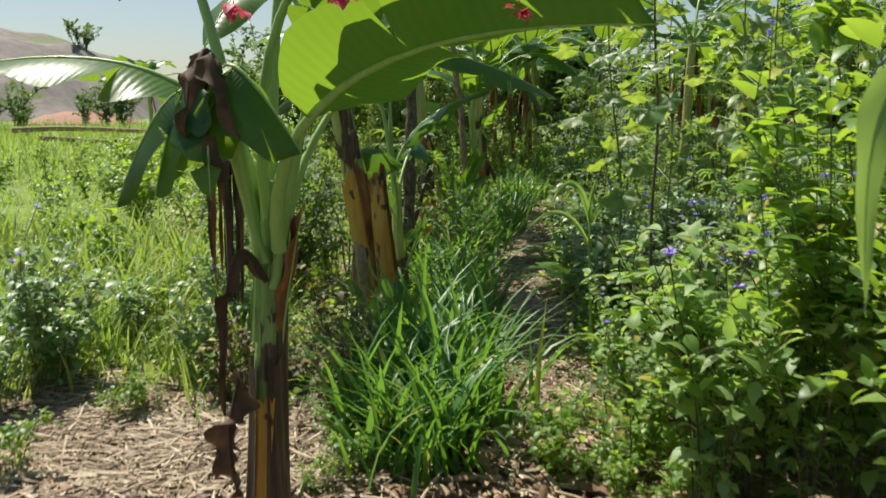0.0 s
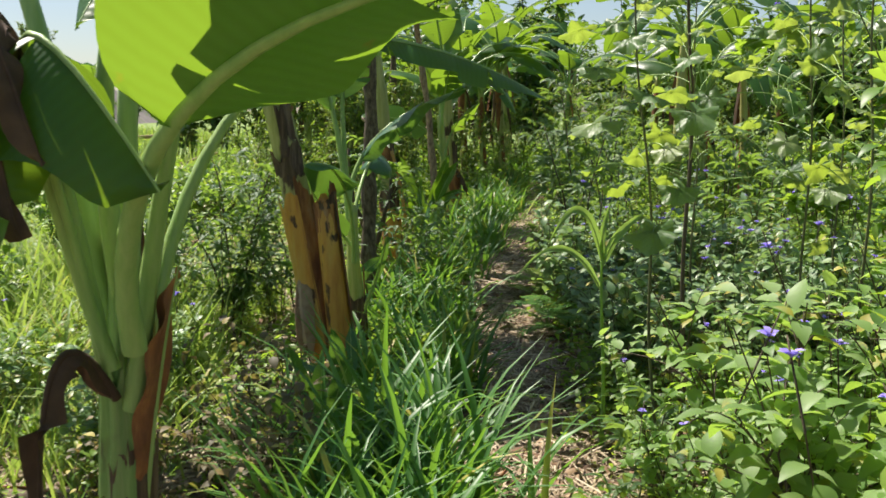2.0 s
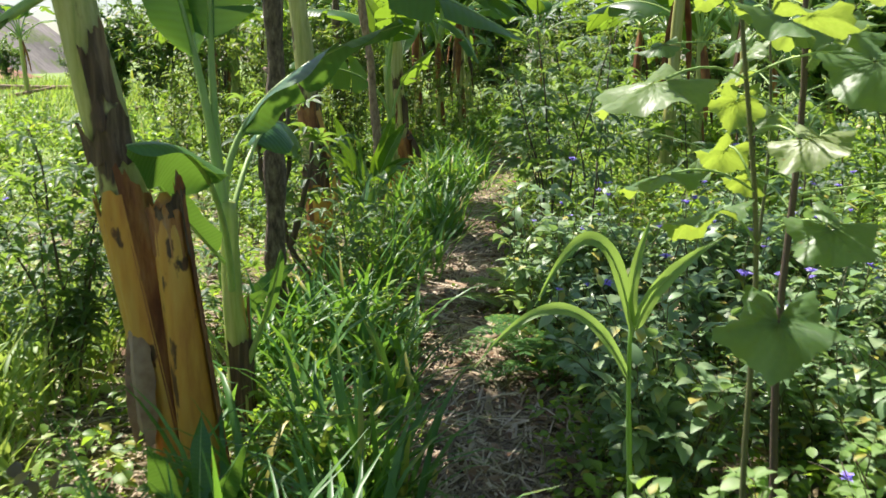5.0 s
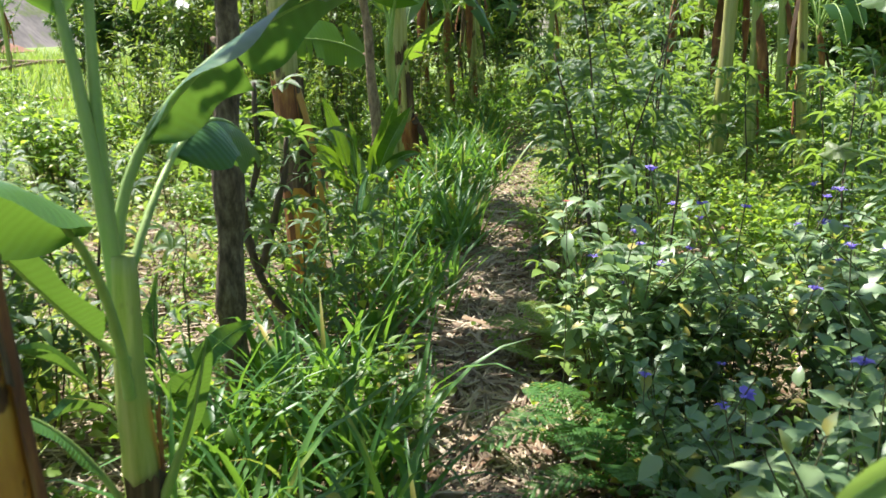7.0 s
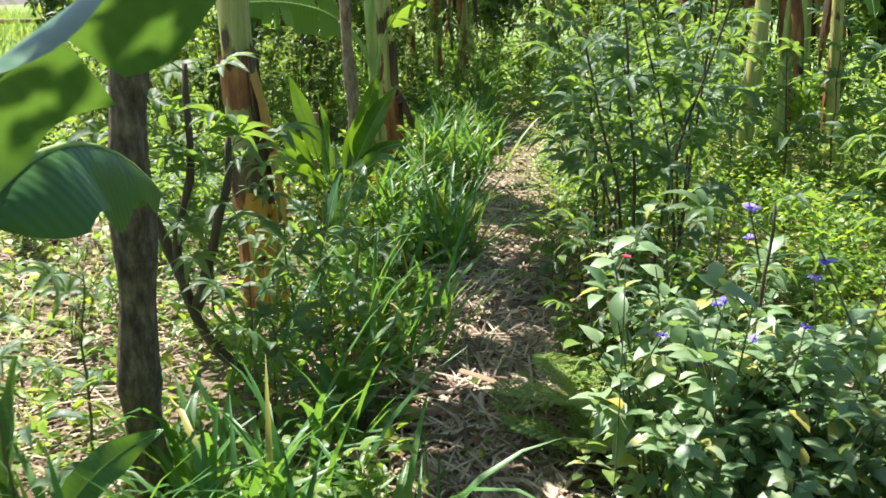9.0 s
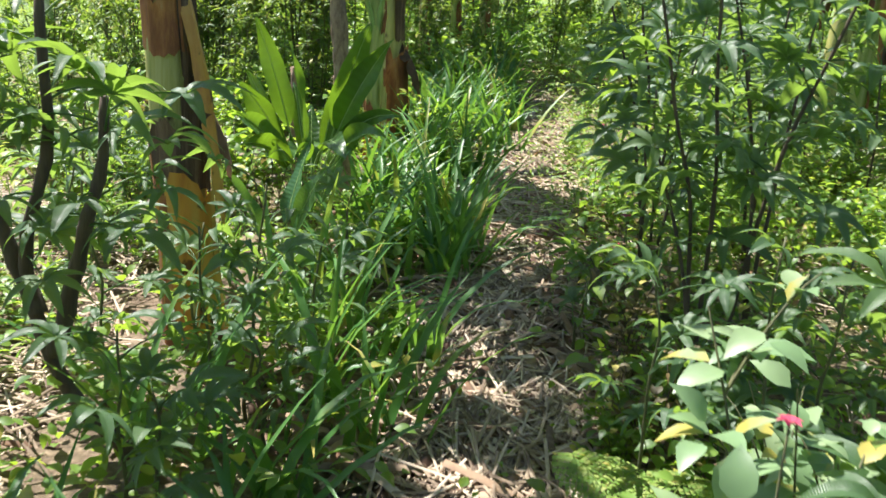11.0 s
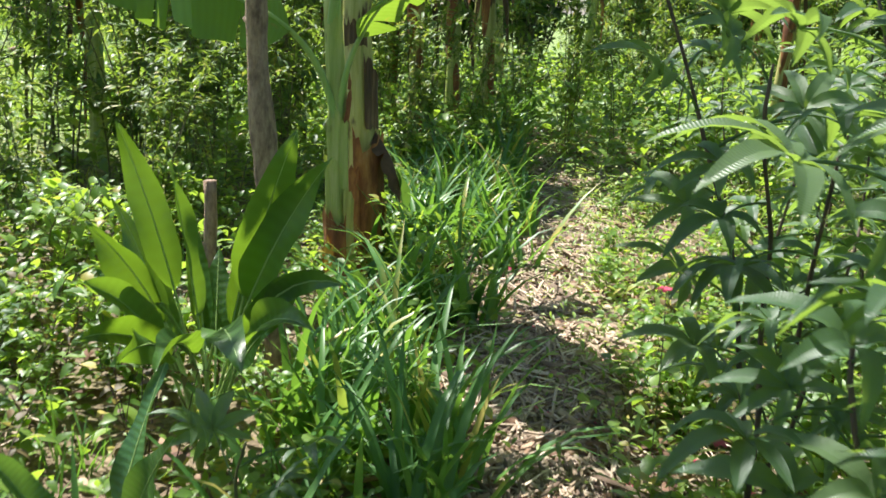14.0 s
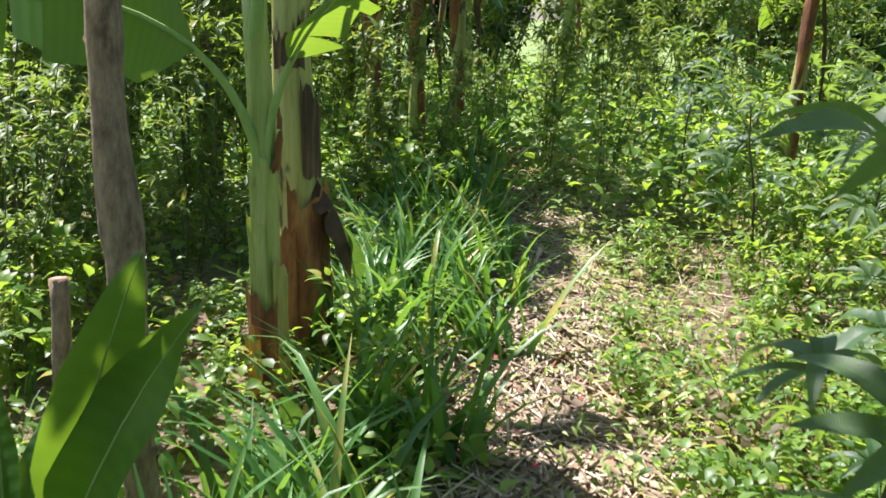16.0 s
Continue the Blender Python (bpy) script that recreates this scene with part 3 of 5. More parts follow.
# a leaning ochre stem with a cut sheath-clad stump beside it
banana(-0.415, 6.86, (-0.78, 6.9, 2.05), 0.086, 0.066, MOTTLED_STEM,
       [s for s in crown(-0.78, 6.9, 2.05, 9, 1.9, 0.5, 5, el=(20, 70)) if not (s[2][0] > -0.1 and s[2][1] < 7.3)] + [((-0.75, 6.9, 1.85), (-1.05, 6.7, 1.62), (-1.3, 6.6, 1.45), 0.22, dict(tears=2)),
        ((-0.74, 6.92, 1.98), (0.05, 7.35, 1.98), (0.86, 7.62, 1.66), 0.36, dict(tears=3, fold=0.5, roll=-0.3))],
       "banana plant with a leaning mottled ochre stem", sheaths=[
        (0.36, 0.10, 215, 0.13, 0.06, LITTER), (0.34, 0.12, 240, 0.10, 0.07, LITTER)], stem_seed=3)
wrap_sheaths(scene.objects["banana_plant.001"], (-0.78, 6.9, 2.05), 0.086, 0.066, 5, [
    (165, 290, 0.0, 1.14, OLD_STEM, 0.003), (70, 170, 0.0, 1.20, DRY_SHEATH, 0.003), (105, 235, 1.26, 1.38, DARK_SHEATH, 0.005), (120, 185, 1.46, 1.68, DARK_SHEATH, 0.002)])


def stump(x, y, tip, r, mat, label, seed):
    z = gz(x, y) - 0.03
    root = thing("banana_stump", x, y, z, label, "banana stump", "cut banana stems")
    g = Geo()
    lv = np.linspace(0, 1, 30)
    d = np.asarray(tip, float) - np.array([x, y, z])
    prof = r * (1.42 - 0.5 * lv) * np.sqrt(np.clip(1 - np.clip((lv - 0.86) / 0.145, 0, 1) ** 2, 0.02, 1))
    g.tube(d[None] * lv[:, None], prof, 20, ridges=0.12, lobes=2, twist=0.5, seed=seed)
    g.object("cut_stem", mat, root)
    for k, az in enumerate((75, 300)):
        q = turn_dir(az, 0)
        g = Geo()
        a = d * (0.99 - 0.1 * k) + q * r * 0.85
        c = d * 0.05 + q * r * 1.15
        blade(g, a, 0.5 * (a + c) + q * 0.012, c, 0.13, seg=12, cols=3, fold=0.6, wave=0.03, tears=0, seed=seed + k, side=q, base=0.15, blunt=0.2)
        g.object("dry_sheath", (OLD_STEM, DRY_SHEATH)[k % 2], root)
    return root


cut = stump(-0.335, 6.74, (-0.455, 6.76, 1.17), 0.057, OLD_STEM, "cut ochre banana stem wrapped in dry sheaths", 2)
wrap_sheaths(cut, (-0.455, 6.76, 1.17), 0.076, 0.046, 4, [
    (110, 265, 0.97, 1.13, DRY_SHEATH, 0.001), (20, 118, -0.05, 1.20, DRY_SHEATH, 0.007), (25, 125, 0.96, 1.20, DARK_SHEATH, 0.011), (120, 215, 1.09, 1.15, DARK_SHEATH, 0.005)])
# young sucker with pale green sheaths
banana(-0.31, 7.40, (-0.345, 7.4, 1.05), 0.058, 0.030, FRESH_STEM, [
    ((-0.34, 7.40, 0.72), (-0.43, 7.42, 1.52), (-0.62, 7.5, 2.15), 0.36, dict(start=0.55, rib=0.026)),
    ((-0.34, 7.41, 0.75), (-0.39, 7.45, 1.55), (-0.38, 7.6, 2.2), 0.34, dict(start=0.58, rib=0.024)),
    ((-0.33, 7.42, 0.78), (-0.25, 7.52, 1.38), (0.36, 7.72, 1.74), 0.36, dict(start=0.42, tears=1, roll=0.45, fold=0.3, rib=0.02, wave=0.07, base=0.5)),
    ((-0.33, 7.35, 0.71), (-0.37, 7.05, 1.20), (-0.54, 6.66, 1.33), 0.30, dict(start=0.44, tears=0, fold=0.75, roll=-0.35, rib=0.015, wave=0.06)),
    ((-0.33, 7.44, 1.00), (-0.22, 7.86, 1.32), (-0.11, 8.35, 1.16), 0.30, dict(start=0.30, tears=1, fold=0.9, rib=0.012, wave=0.07)),
    ((-0.33, 7.36, 0.80), (-0.43, 7.24, 0.95), (-0.62, 7.05, 1.28), 0.17, dict(start=0.3, tears=0, fold=-0.4, rib=0.011)),
    ((-0.31, 7.39, 0.35), (-0.20, 7.34, 0.62), (-0.13, 7.28, 0.88), 0.07, dict(start=0.4, tears=0, rib=0.016)),
    ((-0.31, 7.39, 0.30), (-0.46, 7.32, 0.60), (-0.60, 7.25, 0.72), 0.10, dict(start=0.3, tears=0, rib=0.012)),
], "pale green young banana sucker with folded leaves", leaf_mat=SUCKER_LEAF, stem_seed=5)
wrap_sheaths(scene.objects["banana_plant.002"], (-0.345, 7.4, 1.05), 0.058, 0.030, 8, [
    (95, 205, -0.05, 0.50, DARK_SHEATH, 0.003), (60, 110, -0.05, 0.66, DRY_SHEATH, 0.005)])
# dry-sheathed plant on the left of the path
banana(-0.125, 10.80, (-0.30, 10.82, 2.1), 0.088, 0.062, MOTTLED_STEM,
       crown(-0.30, 10.82, 2.05, 5, 1.7, 0.44, 11, el=(55, 80), droop=40),
       "banana plant with a brown peeling cut sheath", sheaths=[
    (0.625, 0.20, 118, 0.085, 0.09, OLD_STEM), (0.45, 0.30, 105, 0.08, 0.10, LITTER)], stem_seed=7)
wrap_sheaths(scene.objects["banana_plant.003"], (-0.30, 10.82, 2.1), 0.088, 0.062, 7, [
    (140, 290, 1.10, 1.31, DRY_SHEATH, 0.004), (90, 150, 1.02, 1.33, DARK_SHEATH, 0.005), (80, 160, 0.72, 1.04, DARK_SHEATH, 0.003), (90, 280, 0.66, 0.84, DARK_SHEATH, 0.006),
    (60, 230, 0.05, 0.68, OLD_STEM, 0.003), (205, 300, 0.05, 0.74, DRY_SHEATH, 0.005)])
# green plant and its dry companion further on
banana(0.475, 13.9, (0.395, 13.9, 1.55), 0.056, 0.04, FRESH_STEM, [
    ((0.44, 13.88, 0.78), (0.18, 13.70, 1.40), (-0.55, 13.2, 1.52), 0.46, dict(start=0.45, rib=0.02, tears=5, roll=0.9, fold=0.15)),
    ((0.45, 13.88, 0.82), (0.52, 13.80, 1.34), (0.86, 13.6, 1.72), 0.34, dict(start=0.5, rib=0.02)),
    ((0.40, 13.88, 1.4), (0.34, 13.85, 1.85), (0.0, 13.7, 2.5), 0.4, dict(start=0.4, rib=0.022)),
    ((0.40, 13.88, 1.4), (0.45, 13.85, 1.9), (0.75, 13.5, 2.4), 0.4, dict(start=0.4, rib=0.022)),
    ((0.39, 13.9, 1.45), (0.2, 14.1, 2.0), (-0.7, 14.2, 2.1), 0.42, dict(start=0.35, rib=0.022)),
        ((0.39, 13.88, 1.4), (0.45, 13.6, 1.9), (0.5, 12.9, 2.2), 0.42, dict(start=0.35, rib=0.022)),
], "light green banana plant with arching leaf stalks", sheaths=[(0.55, 0.75, 120, 0.05, 0.03, DRY_SHEATH)], stem_seed=9)
wrap_sheaths(scene.objects["banana_plant.004"], (0.395, 13.9, 1.55), 0.056, 0.04, 11, [
    (110, 235, 0.5, 0.98, FRESH_STEM, 0.001), (175, 320, 0.45, 0.78, FRESH_STEM, 0.004), (60, 160, 0.1, 0.62, MOTTLED_STEM, 0.008), (150, 285, 0.1, 0.52, DRY_SHEATH, 0.009), (195, 265, 0.1, 0.36, OLD_STEM, 0.014)])

banana(0.58, 14.2, (0.47, 14.2, 1.95), 0.098, 0.06, MOTTLED_STEM, crown(0.47, 14.2, 1.95, 2, 1.8, 0.46, 21, el=(66, 78), droop=30, start_az=200), "banana plant with a red-brown dry stem", sheaths=[
    (0.42, 0.22, 110, 0.16, 0.12, WITHERED)], stem_seed=12)
wrap_sheaths(scene.objects["banana_plant.005"], (0.47, 14.2, 1.95), 0.102, 0.06, 9, [
    (90, 200, 0.1, 0.85, DRY_SHEATH, 0.006), (185, 300, 0.1, 0.68, DRY_SHEATH, 0.012), (60, 120, 0.1, 0.5, OLD_STEM, 0.01), (100, 165, 0.9, 1.2, DARK_SHEATH, 0.003), (150, 230, 1.3, 1.45, DARK_SHEATH, 0.002)])

# plants met further off, alike but turned and scaled
BANANA_KINDS = []
for k, (m, h) in enumerate(((MOTTLED_STEM, 2.1), (FRESH_STEM, 1.8), (MOTTLED_STEM, 2.2))):
    b = banana(1.25 + 0.34 * (k - 1), 17.6 + 0.5 * k, (1.2 + 0.34 * (k - 1), 17.6 + 0.5 * k, h + 0.15), 0.062, 0.045, m,
               crown(1.2 + 0.34 * (k - 1), 17.6 + 0.5 * k, h + 0.1, 7, 1.8, 0.46, 40 + k, el=(15, 70)) + ([((0.86, 17.6, 2.1), (1.28, 17.05, 2.08), (1.62, 16.6, 1.55), 0.40, dict(roll=0.3))] if k == 0 else []),
               ("banana plant with a mottled stem", "fresh green banana plant", "banana plant with a brown-flecked stem")[k], sheaths=[
        (0.5, 0.1, 150, 0.08, 0.03, DRY_SHEATH), (0.95, 0.45, 200, 0.12, 0.12, DRY_SHEATH), (0.9, 0.4, 110, 0.10, 0.14, WITHERED)], stem_seed=20 + k)
    BANANA_KINDS.append(b)
rng = np.random.default_rng(77)
for k, (x, y) in enumerate(((3.2, 13.6), (3.75, 14.2), (4.6, 15.0), (3.9, 17.5), (5.2, 17.0), (6.3, 14.6), (4.9, 20.0), (6.6, 19.0), (2.0, 21.5), (0.7, 20.8), (1.4, 23.5), (-0.2, 22.5), (0.2, 26.0),
                            (3.3, 23.0), (8.0, 17.0), (8.4, 21.0), (6.0, 23.5), (4.2, 26.5), (2.2, 28.0), (-9.6, 33.5), (10.5, 24.0), (7.5, 28.0), (5.8, 11.5), (7.8, 12.5), (-1.5, 20.0), (-2.5, 24.0), (-1.0, 18.6), (-3.4, 27.5), (-1.5, 16.9))):
    s = rng.uniform(0.85, 1.2)
    copy_thing(BANANA_KINDS[k % 3], pose(x, y, gz(x, y) - 0.03, rng.uniform(-4, 4), rng.uniform(-5, 5), rng.uniform(0, 360)) @ Matrix.Scale(s, 4))


# ---- trunks and stakes ----
def tree(name, x, y, tip, r, mat, label, branches, leaf_mat, seed, leaf=0.07, count=26, shade_boughs=()):
    rng = np.random.default_rng(seed)
    z = gz(x, y) - 0.03
    root = thing(name, x, y, z, label, "tree")
    g = Geo()
    d = np.asarray(tip, float) - np.array([x, y, z])
    lv = np.linspace(0, 1, 60)
    pts = d[None] * lv[:, None]
    pts[:, 0] += 0.016 * np.sin(lv * 9 + seed) + 0.006 * np.sin(lv * 31)
    pts[:, 1] += 0.012 * np.sin(lv * 11 + 2 * seed)
    rad = r * (1.15 - 0.45 * lv) * (1 + 0.09 * np.sin(lv * 47) + 0.07 * np.sin(lv * 23 + 1) + rng.normal(0, 0.03, 60))
    g.tube(pts, rad, 14, ridges=0.08, lobes=4, twist=0.5)
    for h in (0.14, 0.22, 0.27, 0.34, 0.40, 0.46, 0.52, 0.58):
        q = turn_dir(rng.uniform(0, 360), 20)
        g.tube(np.array([d * h, d * h + q * r * 1.25]), [r * 0.45, r * 0.2], 7)
    g.object("trunk", mat, root)
    leaves = Geo()
    for k in range(branches):
        az, el = rng.uniform(0, 360), rng.uniform(15, 70)
        a = d * rng.uniform(0.66, 1.0)
        b = a + turn_dir(az, el) * rng.uniform(0.4, 0.7)
        c = b + turn_dir(az + rng.uniform(-40, 40), el - 35) * rng.uniform(0.4, 0.8)
        p = bezier(a, b, c, 10)
        g = Geo()
        g.tube(p, np.linspace(r * 0.4, 0.004, 10), 6, cap=False)
        g.object("branch", mat, root)
        foliage_along(leaves, p, count, leaf, rng, spread=0.22)
    # extra boughs, unseen overhead, added only to cast dappled shade
    for k, tip_of in enumerate(shade_boughs):
        c = np.asarray(tip_of, float) - np.array([x, y, z])
        a = d * (0.86 + 0.02 * (k % 5))
        p = bezier(a, 0.5 * (a + c) + np.array([0, 0, 0.22]), c, 12)
        g = Geo()
        g.tube(p, np.linspace(r * 0.45, 0.005, 12), 6, cap=False)
        g.object("branch", mat, root)
        foliage_along(leaves, p, 150, 0.12, rng, spread=0.36, first=0.2)
    if branches:
        leaves.object("crown", leaf_mat, root)
    return root


SMALL_LEAF, OVATE, NARROW = leaflet(0.55, 2), leaflet(0.6, 3), leaflet(0.28, 3)


def foliage_along(geo, p, count, size, rng, spread=0.05, shape=None, flat=0.7, first=0.15):
    """Leaves that stand off a twig, spread round it, showing their upper sides to the sky."""
    q = rng.uniform(first, 1, count)
    pos = np.stack([np.interp(q, np.linspace(0, 1, len(p)), p[:, i]) for i in range(3)], -1)
    az = rng.uniform(0, 2 * np.pi, count)
    el = rng.normal(0.1, 0.45, count)
    along = np.stack([np.cos(az) * np.cos(el), np.sin(az) * np.cos(el), np.sin(el)], -1)
    pos = pos + along * rng.uniform(0, spread, count)[:, None]
    up = unit(np.stack([rng.normal(0, 1 - flat, count), rng.normal(0, 1 - flat, count), np.ones(count)], -1))
    scatter(geo, shape or OVATE, pos, along, up, size * rng.uniform(0.5, 1.2, count))


# the listed bough tips lie out of view, set sunward of ground to be shaded
tree("garden_tree", -0.285, 8.87, (-0.30, 8.9, 3.3), 0.052, BARK, "slim dark rough-barked tree trunk", 14, PIGEON_LEAF, 3, 0.08, 60,
     [(0.9, 9.4, 3.2), (0.6, 8.5, 3.1), (-0.4, 7.7, 3.1), (1.2, 8.8, 3.3), (-0.6, 8.2, 3.4), (1.3, 10.0, 3.4), (0.1, 8.0, 3.3), (-0.3, 8.4, 3.0), (-0.9, 8.7, 3.1), (-0.7, 9.2, 3.2), (0.4, 7.3, 3.1), (-0.3, 7.2, 3.2)])
tree("garden_tree", 0.35, 12.5, (0.02, 12.5, 3.4), 0.037, PALE_BARK, "slim pale brown knotted tree trunk", 8, PIGEON_LEAF, 4, 0.08, 40,
     [(-0.4, 12.8, 3.3), (0.2, 13.3, 3.5), (0.6, 12.7, 3.4), (-0.38, 10.95, 3.3), (-0.45, 11.35, 3.3), (0.7, 11.2, 3.3), (1.0, 11.5, 3.4), (-0.9, 12.9, 3.3), (-0.5, 13.5, 3.4), (-1.0, 12.2, 3.4), (-0.1, 12.3, 3.7)])
tree("garden_tree", -0.15, 17.0, (-0.25, 17.1, 3.6), 0.055, BARK, "slim grey tree trunk in the thicket", 12, PIGEON_LEAF, 6, 0.09, 60)


def stake():
    x, y = 0.035, 12.9
    root = thing("wooden_stake", x, y, gz(x, y) - 0.04, "short sawn-off grey wooden stake", "stake")
    g = Geo()
    lv = np.linspace(0, 1, 14)
    p = np.stack([-0.02 * lv + 0.004 * np.sin(lv * 9), 0.004 * np.sin(lv * 7), 0.73 * lv], -1)
    g.tube(p, 0.024 * (1 + 0.06 * np.sin(lv * 19)), 12, ridges=0.1)
    g.object("stake_body", PALE_BARK, root)
    return root


stake()


# ---- shrubs and herbs ----
def herb(name, label, category, height, spread, stems, per_stem, leaf, leaf_mat, seed, shape=None, flowers=0, twig=None, lean=14, group="", r=0.005, first=0.15):
    rng = np.random.default_rng(seed)
    root = thing(name, 0, 0, -30, label, category, group)
    g, lg = Geo(), Geo()
    for k in range(stems):
        az = rng.uniform(0, 360)
        foot = turn_dir(az, 0) * rng.uniform(0, 0.25 * spread)
        h = height * rng.uniform(0.65, 1.05)
        b = foot + turn_dir(az, 90 - lean * rng.uniform(0.3, 1.3)) * h * 0.5
        c = b + turn_dir(az + rng.uniform(-50, 50), 90 - lean * rng.uniform(0.5, 2.4)) * h * 0.5
        p = bezier(foot, b, c, 8)
        g.tube(p, np.linspace(r, r * 0.35, 8), 5, cap=False)
        foliage_along(lg, p, per_stem, leaf, rng, spread=0.03, shape=shape, first=first, flat=0.82)
        for j in range(rng.integers(3, 6)):
            q = p[int(rng.integers(2, 7))]
            az2 = rng.uniform(0, 360)
            e = q + turn_dir(az2, rng.uniform(20, 60)) * spread * rng.uniform(0.4, 0.9)
            tw = bezier(q, 0.5 * (q + e) + np.array([0, 0, 0.03]), e, 6)
            g.tube(tw, np.linspace(r * 0.6, r * 0.25, 6), 4, cap=False)
            foliage_along(lg, tw, max(4, int(per_stem * 0.45)), leaf, rng, spread=0.03, shape=shape, first=0.2, flat=0.82)
        if k < flowers:
            tip = p[-1]
            e = tip + turn_dir(rng.uniform(0, 360), rng.uniform(55, 85)) * rng.uniform(0.16, 0.34)
            sp = bezier(tip, 0.5 * (tip + e), e, 5)
            g.tube(sp, [0.0028, 0.0028, 0.0026, 0.0024, 0.002], 5)
            n = 9
            az3 = rng.uniform(0, 6.28, n)
            al = np.stack([np.cos(az3), np.sin(az3), rng.uniform(0.2, 0.9, n)], -1)
            pp = sp[3] + (sp[4] - sp[3]) * rng.uniform(-0.05, 0.22, n)[:, None]
            fg = Geo()
            scatter(fg, leaflet(0.8, 2), pp, al, np.tile([0.1, 0.1, 1.0], (n, 1)), rng.uniform(0.020, 0.034, n))
            fg.object("flower", PURPLE, root, "violet flower spike")
    g.object("stem", twig or TWIG, root)
    lg.object("leaves", leaf_mat, root)
    return root


def spread_kind(kinds, places, rng, lo=0.8, hi=1.15, sink=0.02):
    """Copies of the kinds at the places given (x, y, scale)."""
    for k, (x, y, s) in enumerate(places):
        f = s * rng.uniform(lo, hi)
        copy_thing(kinds[int(rng.integers(0, len(kinds)))], pose(x, y, gz(x, y) - sink, rng.uniform(-5, 5), rng.uniform(-5, 5), rng.uniform(0, 360)) @ Matrix.Scale(f, 4))


def retire(kinds):
    for root in kinds:
        for ob in (*root.children_recursive, root):
            bpy.data.objects.remove(ob)


def area(rng, n, x0, x1, y0, y1, s0=0.85, s1=1.15, keep=None):
    out = []
    while len(out) < n:
        x, y = rng.uniform(x0, x1), rng.uniform(y0, y1)
        if keep is None or keep(x, y):
            out.append((x, y, rng.uniform(s0, s1)))
    return out


def off_path(gap_left, gap_right):
    return lambda x, y: (x < path_x(y) - gap_left or x > path_x(y) + gap_right) and math.hypot(x - 0.2, y - 0.0) > 0.9


rng = np.random.default_rng(5)
tall = [herb("tall_shrub", "tall leafy shrub with fresh green oval leaves", "shrub", 2.45, 0.40, 6, 24, 0.125, SHRUB_LEAF, s, shape=leaflet(0.55, 4), flowers=2, group="tall leafy shrubs", lean=9, first=0.3) for s in (1, 2, 3)]
pale = [herb("spiked_herb", "sunlit herb with fresh pale leaves and violet spikes", "herb", 1.08, 0.30, 8, 17, 0.09, PALE_HERB_LEAF, s, shape=leaflet(0.6, 4), flowers=2, twig=DARK_TWIG,
             group="spiked herbs", lean=13) for s in (91, 92)]
spread_kind(pale, [(1.0, 3.62, 1.0), (1.22, 3.85, 1.0), (1.32, 3.5, 1.0), (1.48, 4.05, 1.05), (1.12, 4.25, 0.95), (1.55, 3.62, 1.05), (1.36, 4.5, 0.95), (1.75, 4.3, 1.05), (0.95, 4.75, 0.6), (1.2, 5.0, 0.65), (1.5, 4.8, 0.75), (1.75, 5.1, 0.8), (1.05, 5.5, 0.6), (1.4, 5.4, 0.7), (2.0, 4.7, 0.9), (2.1, 5.6, 0.8)], np.random.default_rng(93), 0.92, 1.08)
retire(pale)
violet = [herb("violet_flowered_shrub", "knee-high shrub with grey-green leaves and violet flower spikes", "shrub", 0.95, 0.30, 9, 18, 0.085, BLUE_SHRUB_LEAF, s, flowers=2,
               group="violet-flowered shrubs", lean=16) for s in (11, 12, 13)]
weed = [herb("broadleaf_weed", "low broadleaf weed among the grass", "weed", 0.45, 0.18, 6, 12, 0.06, SHRUB_LEAF, s, group="broadleaf weeds", lean=28, r=0.003) for s in (21, 22, 23)]
thicket = [herb("thicket_shrub", "upright thicket shrub with narrow dark leaves", "shrub", 2.4, 0.5, 5, 50, 0.13, PIGEON_LEAF, s, shape=NARROW, group="thicket shrubs", lean=13, twig=TWIG, r=0.008,
                first=0.06) for s in (31, 32, 33)]
bushy = [herb("bushy_shrub", "bushy dark green shrub with pointed leaves", "shrub", 1.4, 0.36, 8, 28, 0.10, CASSAVA_LEAF, s, shape=leaflet(0.38, 3), group="bushy shrubs", lean=14, twig=DARK_TWIG)
         for s in (41, 42)]
# dense tall growth on the right at the start
spread_kind(tall, area(rng, 12, 1.0, 2.6, 2.6, 3.9, 0.85, 1.05), rng)
spread_kind(tall, area(rng, 9, 2.2, 4.4, 4.2, 7.4, 0.8, 1.05), rng)
spread_kind(tall, area(rng, 7, 3.2, 5.5, 6.6, 12.5, 0.5, 0.75), rng)
spread_kind(tall, area(rng, 26, 4.6, 9.0, 0.5, 15.0, 0.6, 1.0), rng)
spread_kind(tall, area(rng, 14, 1.6, 5.0, -5.0, 2.4, 0.7, 1.0), rng)
spread_kind(violet, area(rng, 46, 0.9, 3.2, 5.9, 9.1, 0.7, 1.0, off_path(9, 0.40)), rng)
spread_kind(violet, [(1.15, 8.6, 0.95), (1.33, 8.4, 1.0), (1.32, 9.0, 0.95)], np.random.default_rng(57))
spread_kind(weed, area(rng, 40, 0.8, 3.4, 3.8, 6.4, 0.8, 1.3, off_path(9, 0.34)), rng)
spread_kind(weed, area(rng, 60, -8.0, -1.4, 8.0, 24.0, 1.2, 2.0), rng)
spread_kind(weed, area(rng, 9, -2.6, -1.1, 4.1, 6.5, 0.6, 0.9), rng)
spread_kind(weed, area(rng, 16, 0.45, 1.2, 3.7, 4.9, 0.45, 0.8), rng)
spread_kind(weed, area(rng, 8, -0.55, 0.0, 3.9, 4.6, 0.4, 0.7), rng)
spread_kind(violet, area(rng, 8, -2.4, -0.9, 5.0, 8.5, 0.6, 0.9), rng)
